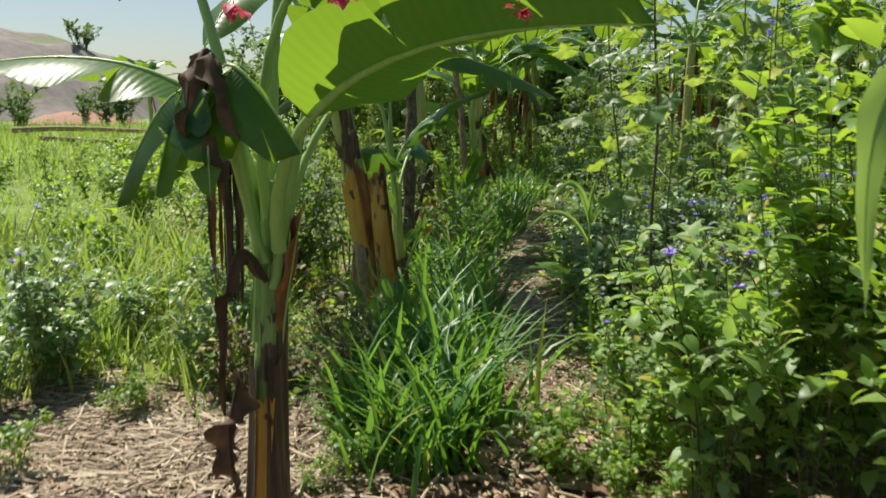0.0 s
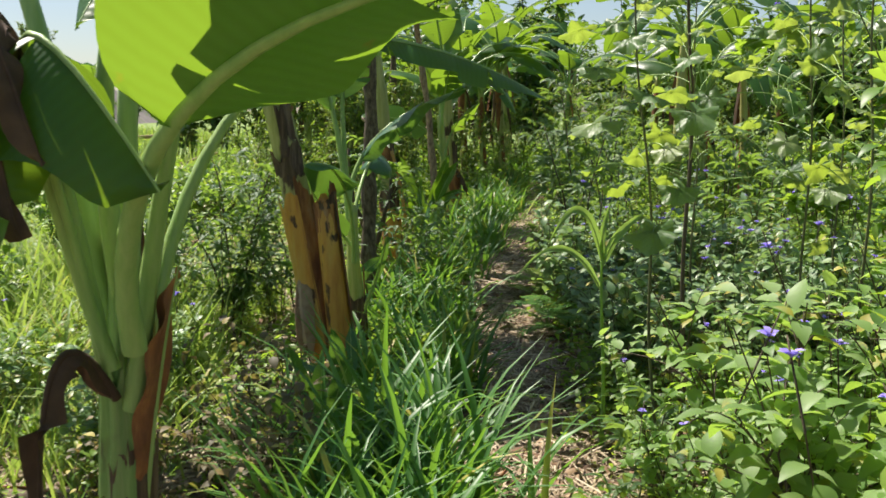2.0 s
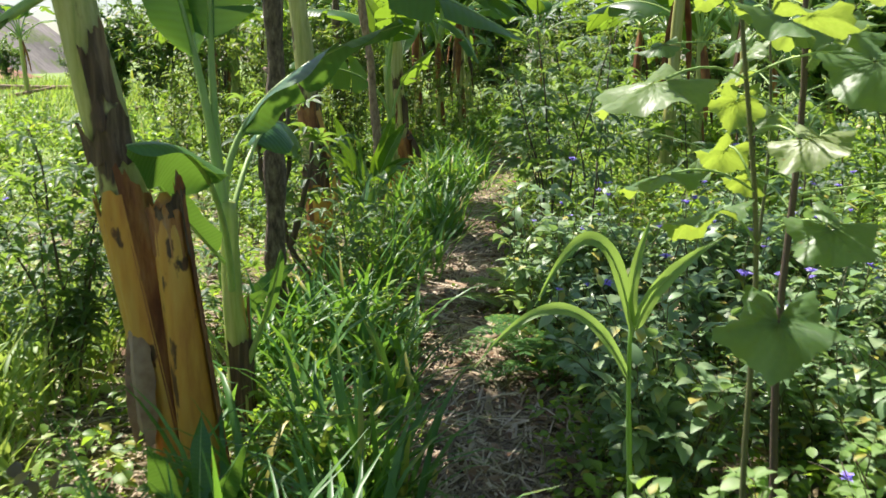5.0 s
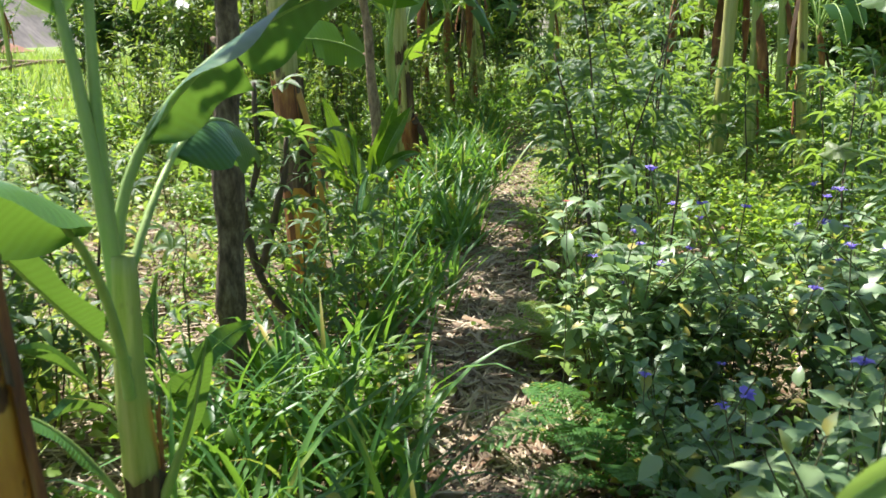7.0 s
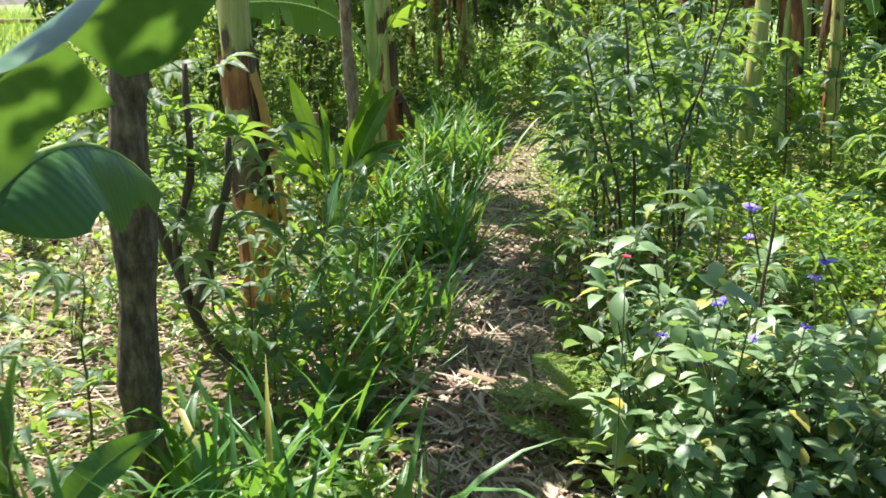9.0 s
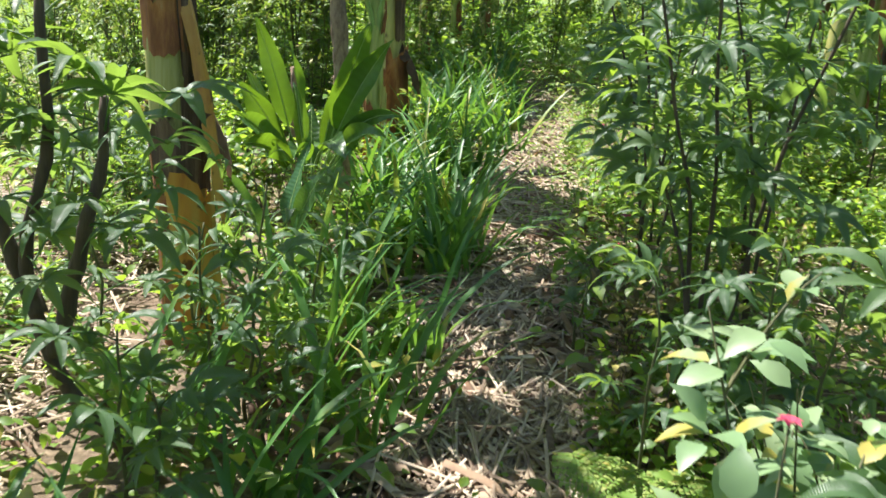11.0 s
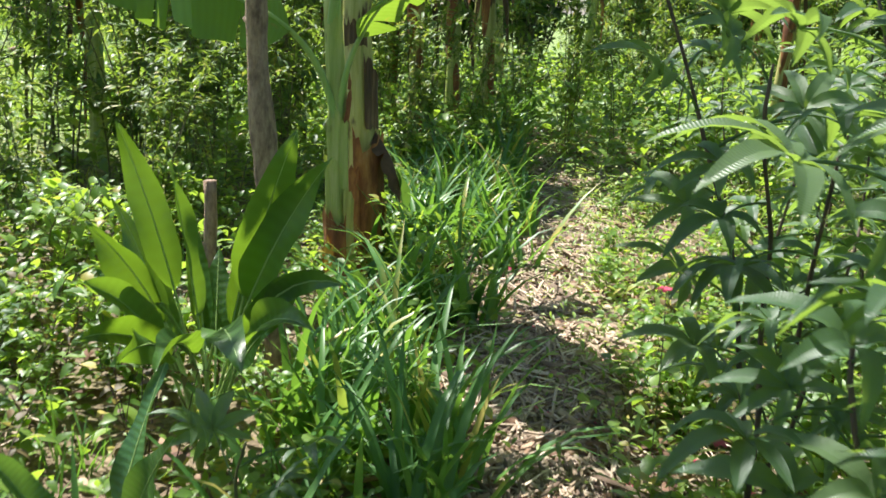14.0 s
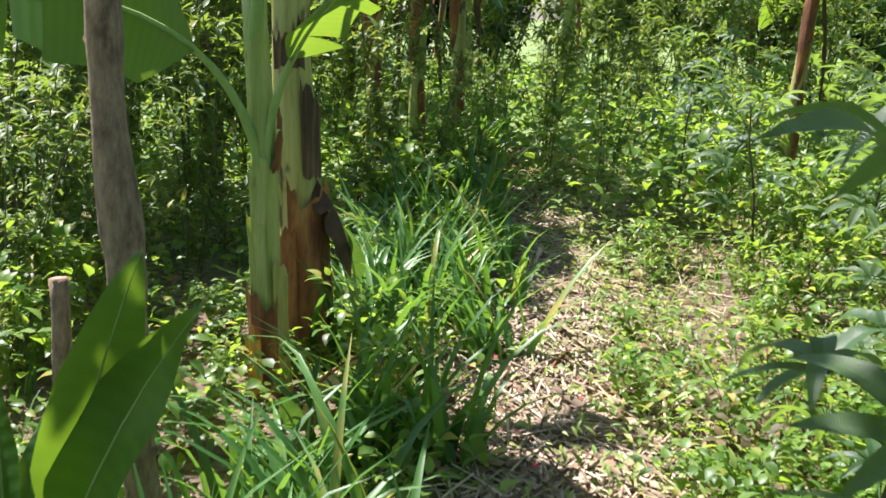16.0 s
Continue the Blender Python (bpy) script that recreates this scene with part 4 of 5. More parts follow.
spread_kind(weed, area(rng, 110, 0.8, 4.0, 9.5, 15.5, 0.45, 0.95, off_path(9, 0.25)), rng)
spread_kind(weed, area(rng, 60, -0.9, 1.3, 5.0, 16.0, 0.5, 1.0, off_path(0.35, 9)), rng)
spread_kind(weed, area(rng, 24, -3.6, -0.8, 4.0, 16.0, 0.5, 1.1), rng)
spread_kind(weed, area(rng, 40, 1.0, 6.0, 15.5, 22.0, 0.8, 1.8, off_path(0.5, 0.3)), rng)
spread_kind(thicket, area(rng, 10, -1.2, 0.2, 14.9, 18.0, 0.8, 1.1), rng)
spread_kind(thicket, area(rng, 14, -1.2, 1.0, 18.5, 24.0, 0.8, 1.1), rng)
spread_kind(thicket, [(-0.5, 14.2, 0.6), (-0.2, 14.7, 0.6), (-0.95, 13.8, 0.5), (-0.65, 15.0, 0.7), (0.0, 15.3, 0.7), (-1.3, 14.6, 0.6), (-1.4, 13.2, 0.45), (-1.0, 15.6, 0.9), (-1.5, 16.0, 0.9), (-2.0, 15.2, 0.8), (-1.9, 16.6, 1.0), (-2.4, 16.4, 0.9), (-0.6, 16.4, 0.9)], np.random.default_rng(58))
spread_kind(weed, area(np.random.default_rng(59), 22, -1.3, 0.15, 12.3, 14.4, 0.8, 1.4), np.random.default_rng(60))
spread_kind(thicket, [(0.75, 16.4, 0.55), (1.15, 16.9, 0.6), (1.5, 17.1, 0.55), (0.95, 17.4, 0.7), (2.6, 17.6, 0.6), (2.3, 18.3, 0.7), (2.0, 19.2, 0.8), (2.6, 20.0, 0.8)], rng)
spread_kind(thicket, area(rng, 16, 2.9, 6.5, 18.0, 25.0, 0.8, 1.1), rng)
spread_kind(bushy, [(-1.25, 8.0, 1.0), (-0.95, 8.6, 0.9), (-1.6, 7.4, 0.8), (-1.6, 12.0, 0.8), (-0.55, 11.9, 0.55)], rng)
# woods that close the view
far = [herb("far_bush", "tall dense bush at the edge of the garden", "bush", 3.6, 1.1, 9, 60, 0.22, FAR_LEAF, s, group="bushes round the garden", lean=20, r=0.02) for s in (51, 52)]
spread_kind(far, area(rng, 9, -6.5, -2.5, 28.0, 36.0, 0.8, 1.2), rng)
spread_kind(far, area(rng, 46, -3.0, 16.0, 27.0, 38.0, 0.8, 1.5), rng)
spread_kind(far, area(rng, 22, 7.5, 15.0, 2.0, 27.0, 0.8, 1.3), rng)
spread_kind(far, area(rng, 14, -30.0, -4.0, 42.0, 60.0, 0.5, 0.9), rng)
withering = [herb("withering_weed", "withering weed with sparse olive-brown leaves", "weed", 0.62, 0.2, 5, 10, 0.055, WITHERING_LEAF, s, group="withering weeds", lean=16, twig=DARK_TWIG, r=0.0035) for s in (61, 62)]
spread_kind(withering, area(rng, 9, -1.25, -0.45, 4.7, 5.9, 0.8, 1.1), rng)
spread_kind(withering, [(0.05, 11.75, 0.8), (-0.3, 11.4, 0.9), (-0.9, 10.3, 0.9), (1.28, 10.4, 0.8), (1.38, 10.7, 0.9), (1.5, 12.2, 0.7), (1.75, 12.0, 0.8), (1.9, 13.0, 0.8), (1.25, 9.9, 0.7), (-0.45, 12.6, 0.9), (-0.7, 13.1, 0.9)], rng)
retire(withering + tall + violet + weed + thicket + bushy + far)


# ---- grass, straw, litter ----
def grass(name, label, mat, n, place, length, width, rng, lean=(0.15, 0.6), arch=0.9):
    g = Geo()
    seg = 5
    x, y = place(n)
    n = len(x)
    base = np.stack([x, y, ground_z(x, y) - 0.01], -1)
    az = rng.uniform(0, 2 * np.pi, n)
    hd = np.stack([np.cos(az), np.sin(az), np.zeros(n)], -1)
    ln = length * rng.uniform(0.45, 1.1, n)
    tilt = rng.uniform(*lean, n)
    bend = arch * rng.uniform(0.3, 1.3, n)
    w = width * rng.uniform(0.6, 1.2, n)
    side = np.stack([-np.sin(az), np.cos(az), np.zeros(n)], -1)
    lv = np.linspace(0, 1, seg + 1)
    pos, rows = base.copy(), []
    for i, v in enumerate(lv):
        ww = (w * (1 - v ** 2.2) * 0.5 + 0.0004)[:, None]
        th = tilt + bend * v ** 1.5
        nor = hd * (-np.cos(th))[:, None] + np.array([0, 0, 1.0]) * np.sin(th)[:, None]
        rows += [pos - side * ww, pos - nor * ww * 0.35, pos + side * ww]
        pos = pos + (hd * np.sin(th)[:, None] + np.array([0, 0, 1.0]) * np.cos(th)[:, None]) * (ln / seg)[:, None]
    V = np.stack(rows, 1)
    m = 3 * (seg + 1)
    f = []
    for i in range(seg):
        for q in (0, 1):
            a = 3 * i + q
            f += [(a, a + 1, a + 4), (a, a + 4, a + 3)]
    F = (np.array(f)[None] + (np.arange(n) * m)[:, None, None]).reshape(-1, 3)
    uv = np.tile(np.stack([np.tile([0, 0.5, 1], seg + 1), np.repeat(lv, 3)], -1), (n, 1))
    g.add(V.reshape(-1, 3), F, uv)
    return g.object(name, mat, label=label, kind="stuff")


def tufts(rng, x0, x1, y0, y1, per, radius, keep=None):
    def place(n):
        k = n // per
        cx, cy = rng.uniform(x0, x1, k * 3), rng.uniform(y0, y1, k * 3)
        if keep is not None:
            ok = keep(cx, cy)
            cx, cy = cx[ok], cy[ok]
        cx, cy = cx[:k], cy[:k]
        x = np.repeat(cx, per) + rng.normal(0, radius, len(cx) * per)
        y = np.repeat(cy, per) + rng.normal(0, radius, len(cy) * per)
        return x, y
    return place


rng = np.random.default_rng(9)
verge = lambda x, y: (x < path_x(y) - np.where(y > 11, 0.27, 0.36)) & (x > path_x(y) - 0.98) & (np.hypot(x - 0.82, y - 13.72) > 0.36) & ((np.sin(37 * x + 91 * y) > 0.15) | (y < 8.9) | (y > 11.6))
grass("verge_grass", "long arching green grass beside the path", GRASS, 4400, tufts(rng, -0.7, 2.3, 4.7, 24, 16, 0.07, verge), 0.66, 0.034, rng, (0.1, 0.6), 1.6)
grass("verge_grass", "large tuft of long green grass", GRASS, 230, lambda n: (rng.normal(0.02, 0.15, n), rng.normal(5.15, 0.25, n)), 0.9, 0.036, rng, (0.05, 0.55), 1.6)
grass("verge_grass", "tuft of long green grass beside the banana", GRASS, 170, lambda n: (rng.normal(-0.16, 0.15, n), rng.normal(4.5, 0.2, n)), 0.72, 0.034, rng, (0.1, 0.65), 1.5)
grass("verge_grass", "short green grass between the weeds", GRASS, 6000, tufts(rng, -1.2, 5.0, 4.5, 24, 14, 0.06, lambda x, y: np.abs(x - path_x(y)) > 0.30), 0.26, 0.008, rng, (0.1, 0.7), 1.0)
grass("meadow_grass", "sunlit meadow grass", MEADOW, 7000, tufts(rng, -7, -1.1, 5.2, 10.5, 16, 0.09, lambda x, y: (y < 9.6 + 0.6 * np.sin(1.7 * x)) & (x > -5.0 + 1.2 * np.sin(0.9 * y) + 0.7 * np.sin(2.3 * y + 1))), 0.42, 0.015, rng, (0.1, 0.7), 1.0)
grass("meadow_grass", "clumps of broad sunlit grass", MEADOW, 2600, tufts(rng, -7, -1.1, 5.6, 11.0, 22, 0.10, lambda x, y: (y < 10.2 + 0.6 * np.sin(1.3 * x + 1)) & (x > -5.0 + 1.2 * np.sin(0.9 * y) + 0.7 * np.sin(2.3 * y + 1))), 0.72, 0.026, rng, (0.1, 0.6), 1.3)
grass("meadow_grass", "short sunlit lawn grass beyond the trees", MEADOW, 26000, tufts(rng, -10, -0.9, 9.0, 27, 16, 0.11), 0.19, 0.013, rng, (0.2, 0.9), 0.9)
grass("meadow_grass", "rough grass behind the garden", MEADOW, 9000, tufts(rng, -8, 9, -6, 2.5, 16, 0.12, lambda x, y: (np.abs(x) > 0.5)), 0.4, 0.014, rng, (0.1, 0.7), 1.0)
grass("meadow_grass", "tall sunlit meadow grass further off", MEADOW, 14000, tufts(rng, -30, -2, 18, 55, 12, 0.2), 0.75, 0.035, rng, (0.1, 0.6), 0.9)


def litter(name, label, mat, n, place, length, width, rng, curl=0.02, along=None):
    g = Geo()
    x, y = place(n)
    n = len(x)
    az = rng.uniform(0, 2 * np.pi, n) if along is None else rng.normal(along, 0.55, n)
    al = np.stack([np.cos(az), np.sin(az), rng.normal(0, 0.12, n)], -1)
    pos = np.stack([x, y, ground_z(x, y) + rng.uniform(0.004, 0.05, n)], -1)
    t = np.linspace(-0.5, 0.5, 4)
    v, f = [], []
    for i, q in enumerate(t):
        v += [(-0.5 * width / length, q, curl * (0.25 - q * q) * 6), (0.0, q, curl * (0.25 - q * q) * 6 + 0.35 * width / length), (0.5 * width / length, q, curl * (0.25 - q * q) * 6)]
    for i in range(3):
        for q in (0, 1):
            a = 3 * i + q
            f += [(a, a + 1, a + 4), (a, a + 4, a + 3)]
    uv = np.zeros((12, 2))
    scatter(g, (np.array(v), np.array(f), uv), pos, al, np.stack([rng.normal(0, 0.3, n), rng.normal(0, 0.3, n), np.ones(n)], -1), length * rng.uniform(0.4, 1.3, n))
    return g.object(name, mat, label=label, kind="stuff")


def along_path(rng, half, y0, y1):
    def place(n):
        y = rng.uniform(y0, y1, n)
        return path_x(y) + rng.normal(0, half, n), y
    return place


litter("straw_litter", "dry straw strewn along the trodden path", STRAW, 15000, along_path(rng, 0.16, 4.5, 17.5), 0.36, 0.0085, rng, along=1.45)
litter("straw_litter", "dry straw trodden crosswise into the path", STRAW, 7000, along_path(rng, 0.18, 4.3, 17.5), 0.24, 0.0075, rng)
litter("leaf_strip_litter", "torn strips of dry banana leaf along the path", STRAW, 1100, along_path(rng, 0.20, 3.6, 17.5), 0.30, 0.024, rng)
litter("leaf_strip_litter", "brown torn strips of banana leaf along the path", LITTER, 700, along_path(rng, 0.20, 3.6, 17.5), 0.26, 0.028, rng)
litter("straw_litter", "dry straw on the open ground", STRAW, 12000, lambda n: (rng.uniform(-3.2, -0.4, n), rng.uniform(4, 12.5, n)), 0.26, 0.008, rng)
litter("straw_litter", "dry stalks on the ground under the shrubs", STRAW, 14000, lambda n: (rng.uniform(0.8, 4.5, n), rng.uniform(4, 18, n)), 0.2, 0.006, rng)
litter("straw_litter", "pale straw heaped on the open ground near the banana", STRAW, 7000, lambda n: (rng.normal(-1.25, 0.5, n), rng.uniform(3.9, 6.2, n)), 0.3, 0.010, rng)
litter("leaf_litter", "curled brown fallen leaves", LITTER, 2600, along_path(rng, 0.35, 3.6, 20), 0.09, 0.035, rng, curl=0.1)
litter("leaf_litter", "brown fallen leaves on the open ground", LITTER, 1500, lambda n: (rng.uniform(-3.0, 3.0, n), rng.uniform(4, 16, n)), 0.09, 0.035, rng, curl=0.1)


# ---- distance ----
def hill():
    xs, ys = np.linspace(-95, -20, 46), np.linspace(78, 125, 24)
    X, Y = np.meshgrid(xs, ys)
    h = np.interp(X, [-95, -75, -50, -41, -35, -31, -26], [13, 12, 10.3, 9.2, 7.6, 5.0, -0.5]) * np.clip(1 - ((Y - 101) / 24) ** 2, 0, 1) ** 0.8
    h = h + 0.5 * np.sin(X * 0.6) * np.sin(Y * 0.5) * (h > 1) - 0.3
    g = Geo()
    g.grid(np.stack([X, Y, h], -1), len(ys), len(xs))
    return g.object("hill", HILL, label="bare grey-brown hill with sparse green", kind="structure")


hill()


# ---- crops and single plants ----
def palmate(lobes, length, width, petiole, seed):
    """A hand-shaped leaf on its stalk: narrow lobes spread from the stalk's end, drooping a little."""
    rng = np.random.default_rng(seed)
    g = Geo()
    stalk = bezier((0, 0, 0), (0, petiole * 0.55, petiole * 0.12), (0, petiole, 0.0), 6)
    g.tube(stalk, np.linspace(0.0032, 0.002, 6), 5, cap=False)
    hub = stalk[-1]
    for k in range(lobes):
        a = radians(-125 + 250 * k / (lobes - 1))
        ln = length * (1 - 0.35 * abs(a) / radians(125)) * rng.uniform(0.9, 1.08)
        d = np.array([math.sin(a), math.cos(a), 0])
        b = hub + d * ln * 0.5 + np.array([0, 0, rng.uniform(0.0, 0.025)])
        c = hub + d * ln + np.array([0, 0, -ln * rng.uniform(0.15, 0.4)])
        blade(g, hub, b, c, width * ln / length, seg=8, cols=2, fold=-0.25, wave=0.02, seed=seed * 9 + k, blunt=0.75, base=0.75, side=(0.02, 0.02, 1))
    return g


PALMATE = []
for k, (n, ln, w, pt) in enumerate(((7, 0.165, 0.043, 0.17), (5, 0.155, 0.05, 0.14), (7, 0.14, 0.037, 0.20))):
    ob = palmate(n, ln, w, pt, 3 + k).object("leaf", CASSAVA_LEAF)
    PALMATE.append(ob.data)
    bpy.data.objects.remove(ob)


def cassava(x, y, stems, leaves, label, seed, size=1.0, group="cassava plants", r=0.0085, droop=(-35, 25), mat=None, name="cassava_plant", first=0.22):
    """Bare jointed stems with hand-shaped leaves on long stalks, each leaf a part."""
    rng = np.random.default_rng(seed)
    z = gz(x, y) - 0.02
    root = thing(name, x, y, z, label, "cassava", group)
    for path in stems:
        p = np.asarray(path, float) - np.array([x, y, z])
        t = np.linspace(0, 1, len(p))
        tt = np.linspace(0, 1, 16)
        p = np.stack([np.interp(tt, t, p[:, q]) for q in range(3)], -1)
        p[1:] += rng.normal(0, 0.012, (15, 3)) * (1, 1, 0.2)
        for i in range(2):
            p[1:-1] = 0.25 * p[:-2] + 0.5 * p[1:-1] + 0.25 * p[2:]
        g = Geo()
        g.tube(p, np.linspace(r, r * 0.45, 16) * (1 + 0.12 * np.sin(np.arange(16) * 2.4)), 8)
        g.object("stem", mat or DARK_TWIG, root)
        for k in range(leaves):
            q = first + (1 - first) * (k + 0.5) / leaves
            at = np.array([np.interp(q, tt, p[:, i]) for i in range(3)])
            az = k * 137.5 + rng.uniform(-20, 20)
            el = rng.uniform(*droop) + 25 * q
            ob = new("leaf", PALMATE[int(rng.integers(0, 3))])
            ob.parent = root
            m = Matrix.Translation(at) @ Euler((0, 0, -radians(az))).to_matrix().to_4x4() @ Euler((radians(el), radians(rng.uniform(-25, 25)), 0)).to_matrix().to_4x4()
            ob.matrix_basis = m @ Matrix.Scale(size * rng.uniform(0.75, 1.1), 4)
    return root


def up(x, y, h, lean=(0.0, 0.0)):
    z = gz(x, y)
    return [(x, y, z), (x + 0.3 * lean[0], y + 0.3 * lean[1], z + 0.5 * h), (x + lean[0], y + lean[1], z + h)]


cassava(-0.02, 9.82, [[(-0.02, 9.82, 0.08), (-0.27, 9.80, 0.33), (-0.36, 9.80, 0.62), (-0.30, 9.80, 0.95), (-0.29, 9.78, 1.35)],
                      [(-0.33, 9.80, 0.55), (-0.46, 9.84, 0.85), (-0.50, 9.86, 1.30)],
                      [(-0.30, 9.80, 0.45), (-0.20, 9.76, 0.75), (-0.13, 9.74, 1.10)]], 13,
        "dark-stemmed cassava bending out from its foot", 1, r=0.024, first=0.5)
cassava(1.48, 10.2, [up(1.48, 10.2, 1.7, (-0.15, 0.05)), up(1.50, 10.22, 1.6, (0.28, -0.15)), up(1.46, 10.2, 1.35, (-0.30, -0.1)), up(1.46, 10.2, 1.0, (-0.2, 0.25))], 19, "tall dark green cassava with hand-shaped leaves", 2, 0.88, first=0.42)
cassava(1.86, 10.9, [up(1.86, 10.9, 1.7, (0.2, 0.1)), up(1.88, 10.9, 1.5, (-0.32, -0.1))], 17, "tall dark green cassava with hand-shaped leaves", 3, 0.95, first=0.42)
cassava(1.62, 11.4, [up(1.62, 11.4, 1.5, (-0.38, 0.0)), up(1.63, 11.4, 1.15, (-0.08, -0.3)), up(1.64, 11.42, 0.9, (0.2, 0.1)), up(1.60, 11.38, 1.3, (-0.22, -0.28))], 11, "cassava with spread drooping leaves beside the path", 5, 1.1, first=0.32)
cassava(1.95, 12.45, [up(1.95, 12.45, 1.1, (0.1, -0.05))], 12, "cassava with spread leaves among low weeds", 15, 1.1)
cassava(2.15, 11.7, [up(2.15, 11.7, 1.6, (0.0, -0.1)), up(2.15, 11.7, 1.5, (-0.25, 0.1))], 15, "cassava with hand-shaped leaves", 6, 1.1)
cassava(1.38, 8.75, [up(1.38, 8.75, 0.95, (0.05, 0.0))], 12, "low cassava among violet-flowered shrubs", 7)
cassava(-1.15, 8.0, [up(-1.15, 8.0, 1.25, (-0.1, 0.0)), up(-1.13, 8.0, 1.15, (0.22, -0.1)), up(-1.17, 8.0, 1.0, (-0.3, -0.1))], 18, "bushy dark green cassava in the meadow's edge", 8, 0.9)
cassava(-0.85, 8.9, [up(-0.85, 8.9, 1.1, (0.1, 0.0)), up(-0.85, 8.9, 0.95, (-0.2, -0.1))], 16, "bushy dark green cassava in the meadow's edge", 9, 0.85)
rng = np.random.default_rng(4)
for k in range(36):
    x, y = (rng.uniform(2.6, 5.2), rng.uniform(13.2, 18.5)) if k < 22 else (rng.uniform(2.3, 4.6), rng.uniform(9.0, 13.0))
    h = rng.uniform(0.7, 1.2)
    cassava(x, y, [up(x, y, h, (rng.uniform(-0.15, 0.15), rng.uniform(-0.15, 0.15)))], 14, "young sunlit cassava with spread leaves", 30 + k, 1.2, droop=(-20, 25))
for k, (x, y, h) in enumerate(((0.13, 10.15, 0.72), (-0.07, 10.35, 0.55), (0.28, 10.55, 0.45), (-0.30, 10.25, 0.6), (0.22, 9.9, 0.35), (-0.5, 10.6, 0.7), (0.0, 9.55, 0.4), (0.35, 11.2, 0.5), (-0.55, 9.2, 0.7), (1.35, 10.0, 0.35), (1.5, 9.85, 0.4),
                              (1.2, 10.75, 0.35), (0.95, 5.2, 0.45), (0.82, 4.95, 0.35), (-0.75, 11.6, 0.8), (-0.45, 8.3, 0.6), (1.42, 9.6, 0.78), (1.17, 9.65, 0.7), (0.05, 10.0, 0.62), (-0.05, 9.5, 0.55), (1.62, 9.75, 0.7))):
    cassava(x, y, [up(x, y, h, (rng.uniform(-0.05, 0.05), rng.uniform(-0.05, 0.05)))], 8, "knee-high cassava seedling with pale leaves", 60 + k, 0.8, "cassava seedlings", 0.006, (-10, 25), TWIG, first=0.3)


def turmeric(x, y, leaves, label, seed, mat=None, name="turmeric_plant", category="turmeric"):
    """Broad upright leaves on stalks that rise from one foot: each (tip, how far it bends back, width)."""
    z = gz(x, y) - 0.02
    root = thing(name, x, y, z, label, category, "broad-leaved clumps")
    o = np.array([x, y, z])
    for k, (tip, arch, width) in enumerate(leaves):
        width *= 0.85
        c = np.asarray(tip, float) - o
        a = np.array([0.025 * math.sin(k * 2.1), 0.025 * math.cos(k * 2.1), 0])
        b = 0.5 * (a + c) + np.array([-0.12 * c[0], -0.12 * c[1], arch * np.linalg.norm(c)])
        g = Geo()
        blade(g, a, b, c, width, start=0.5, seg=24, cols=5, fold=-0.45 + 0.4 * math.sin(3.1 * k + seed), wave=0.10, seed=seed + k, blunt=0.85, base=0.55, roll=0.7 * math.sin(seed + 2.3 * k), side=(0.8 * math.sin(1.7 * k), -1.0, 0.7 + 0.5 * math.cos(2.9 * k)))
        lf = g.object("leaf", mat or TURMERIC_LEAF, root)
        g = Geo()
        g.tube(bezier(a, b, c, 12), np.linspace(0.007, 0.0006, 12), 6, cap=False)
        g.object("leaf_stalk", MIDRIB, lf)
    return root


turmeric(0.17, 12.0, [((-0.10, 12.05, 1.15), 0.03, 0.13), ((0.07, 11.95, 1.05), 0.03, 0.10), ((-0.15, 12.20, 0.89), 0.05, 0.12), ((-0.16, 11.95, 0.87), 0.10, 0.15),
                      ((0.42, 11.90, 1.16), 0.04, 0.17), ((0.52, 11.85, 1.10), 0.06, 0.16), ((0.58, 11.70, 0.79), 0.22, 0.08), ((0.51, 11.50, 0.73), 0.20, 0.13),
                      ((0.51, 11.80, 0.80), 0.14, 0.11), ((0.14, 11.45, 0.63), 0.24, 0.12), ((0.08, 11.75, 0.71), 0.12, 0.10), ((-0.14, 11.80, 0.74), 0.16, 0.13),
                      ((-0.18, 12.10, 0.70), 0.10, 0.12), ((-0.09, 11.60, 0.65), 0.20, 0.14), ((0.03, 11.50, 0.62), 0.24, 0.13), ((0.29, 12.30, 0.88), 0.04, 0.13),
                      ((0.15, 12.30, 0.73), 0.03, 0.11), ((-0.09, 12.25, 0.70), 0.06, 0.12), ((0.39, 11.90, 0.63), 0.12, 0.10), ((0.06, 12.30, 0.83), 0.03, 0.11),
                      ((0.35, 11.40, 0.65), 0.28, 0.12)], "turmeric clump with broad glowing green leaves", 3)
turmeric(-0.52, 8.30, [((-0.95, 8.05, 0.62), 0.15, 0.10), ((-0.25, 8.0, 0.55), 0.15, 0.10), ((-0.72, 7.8, 0.45), 0.2, 0.10), ((-0.15, 8.4, 0.6), 0.14, 0.10), ((-0.5, 8.5, 0.75), 0.05, 0.10)],
         "low clump of broad green leaves by the tree", 5, SUCKER_LEAF, "broad_leaved_herb", "herb")
turmeric(-0.40, 5.55, [((-0.50, 5.40, 0.66), 0.06, 0.12), ((-0.24, 5.45, 0.60), 0.08, 0.10), ((-0.62, 5.45, 0.46), 0.14, 0.12), ((-0.12, 5.35, 0.42), 0.16, 0.10), ((-0.38, 5.7, 0.58), 0.06, 0.10)],
         "low clump of pale broad leaves by the verge", 17, SUCKER_LEAF, "broad_leaved_herb", "herb")
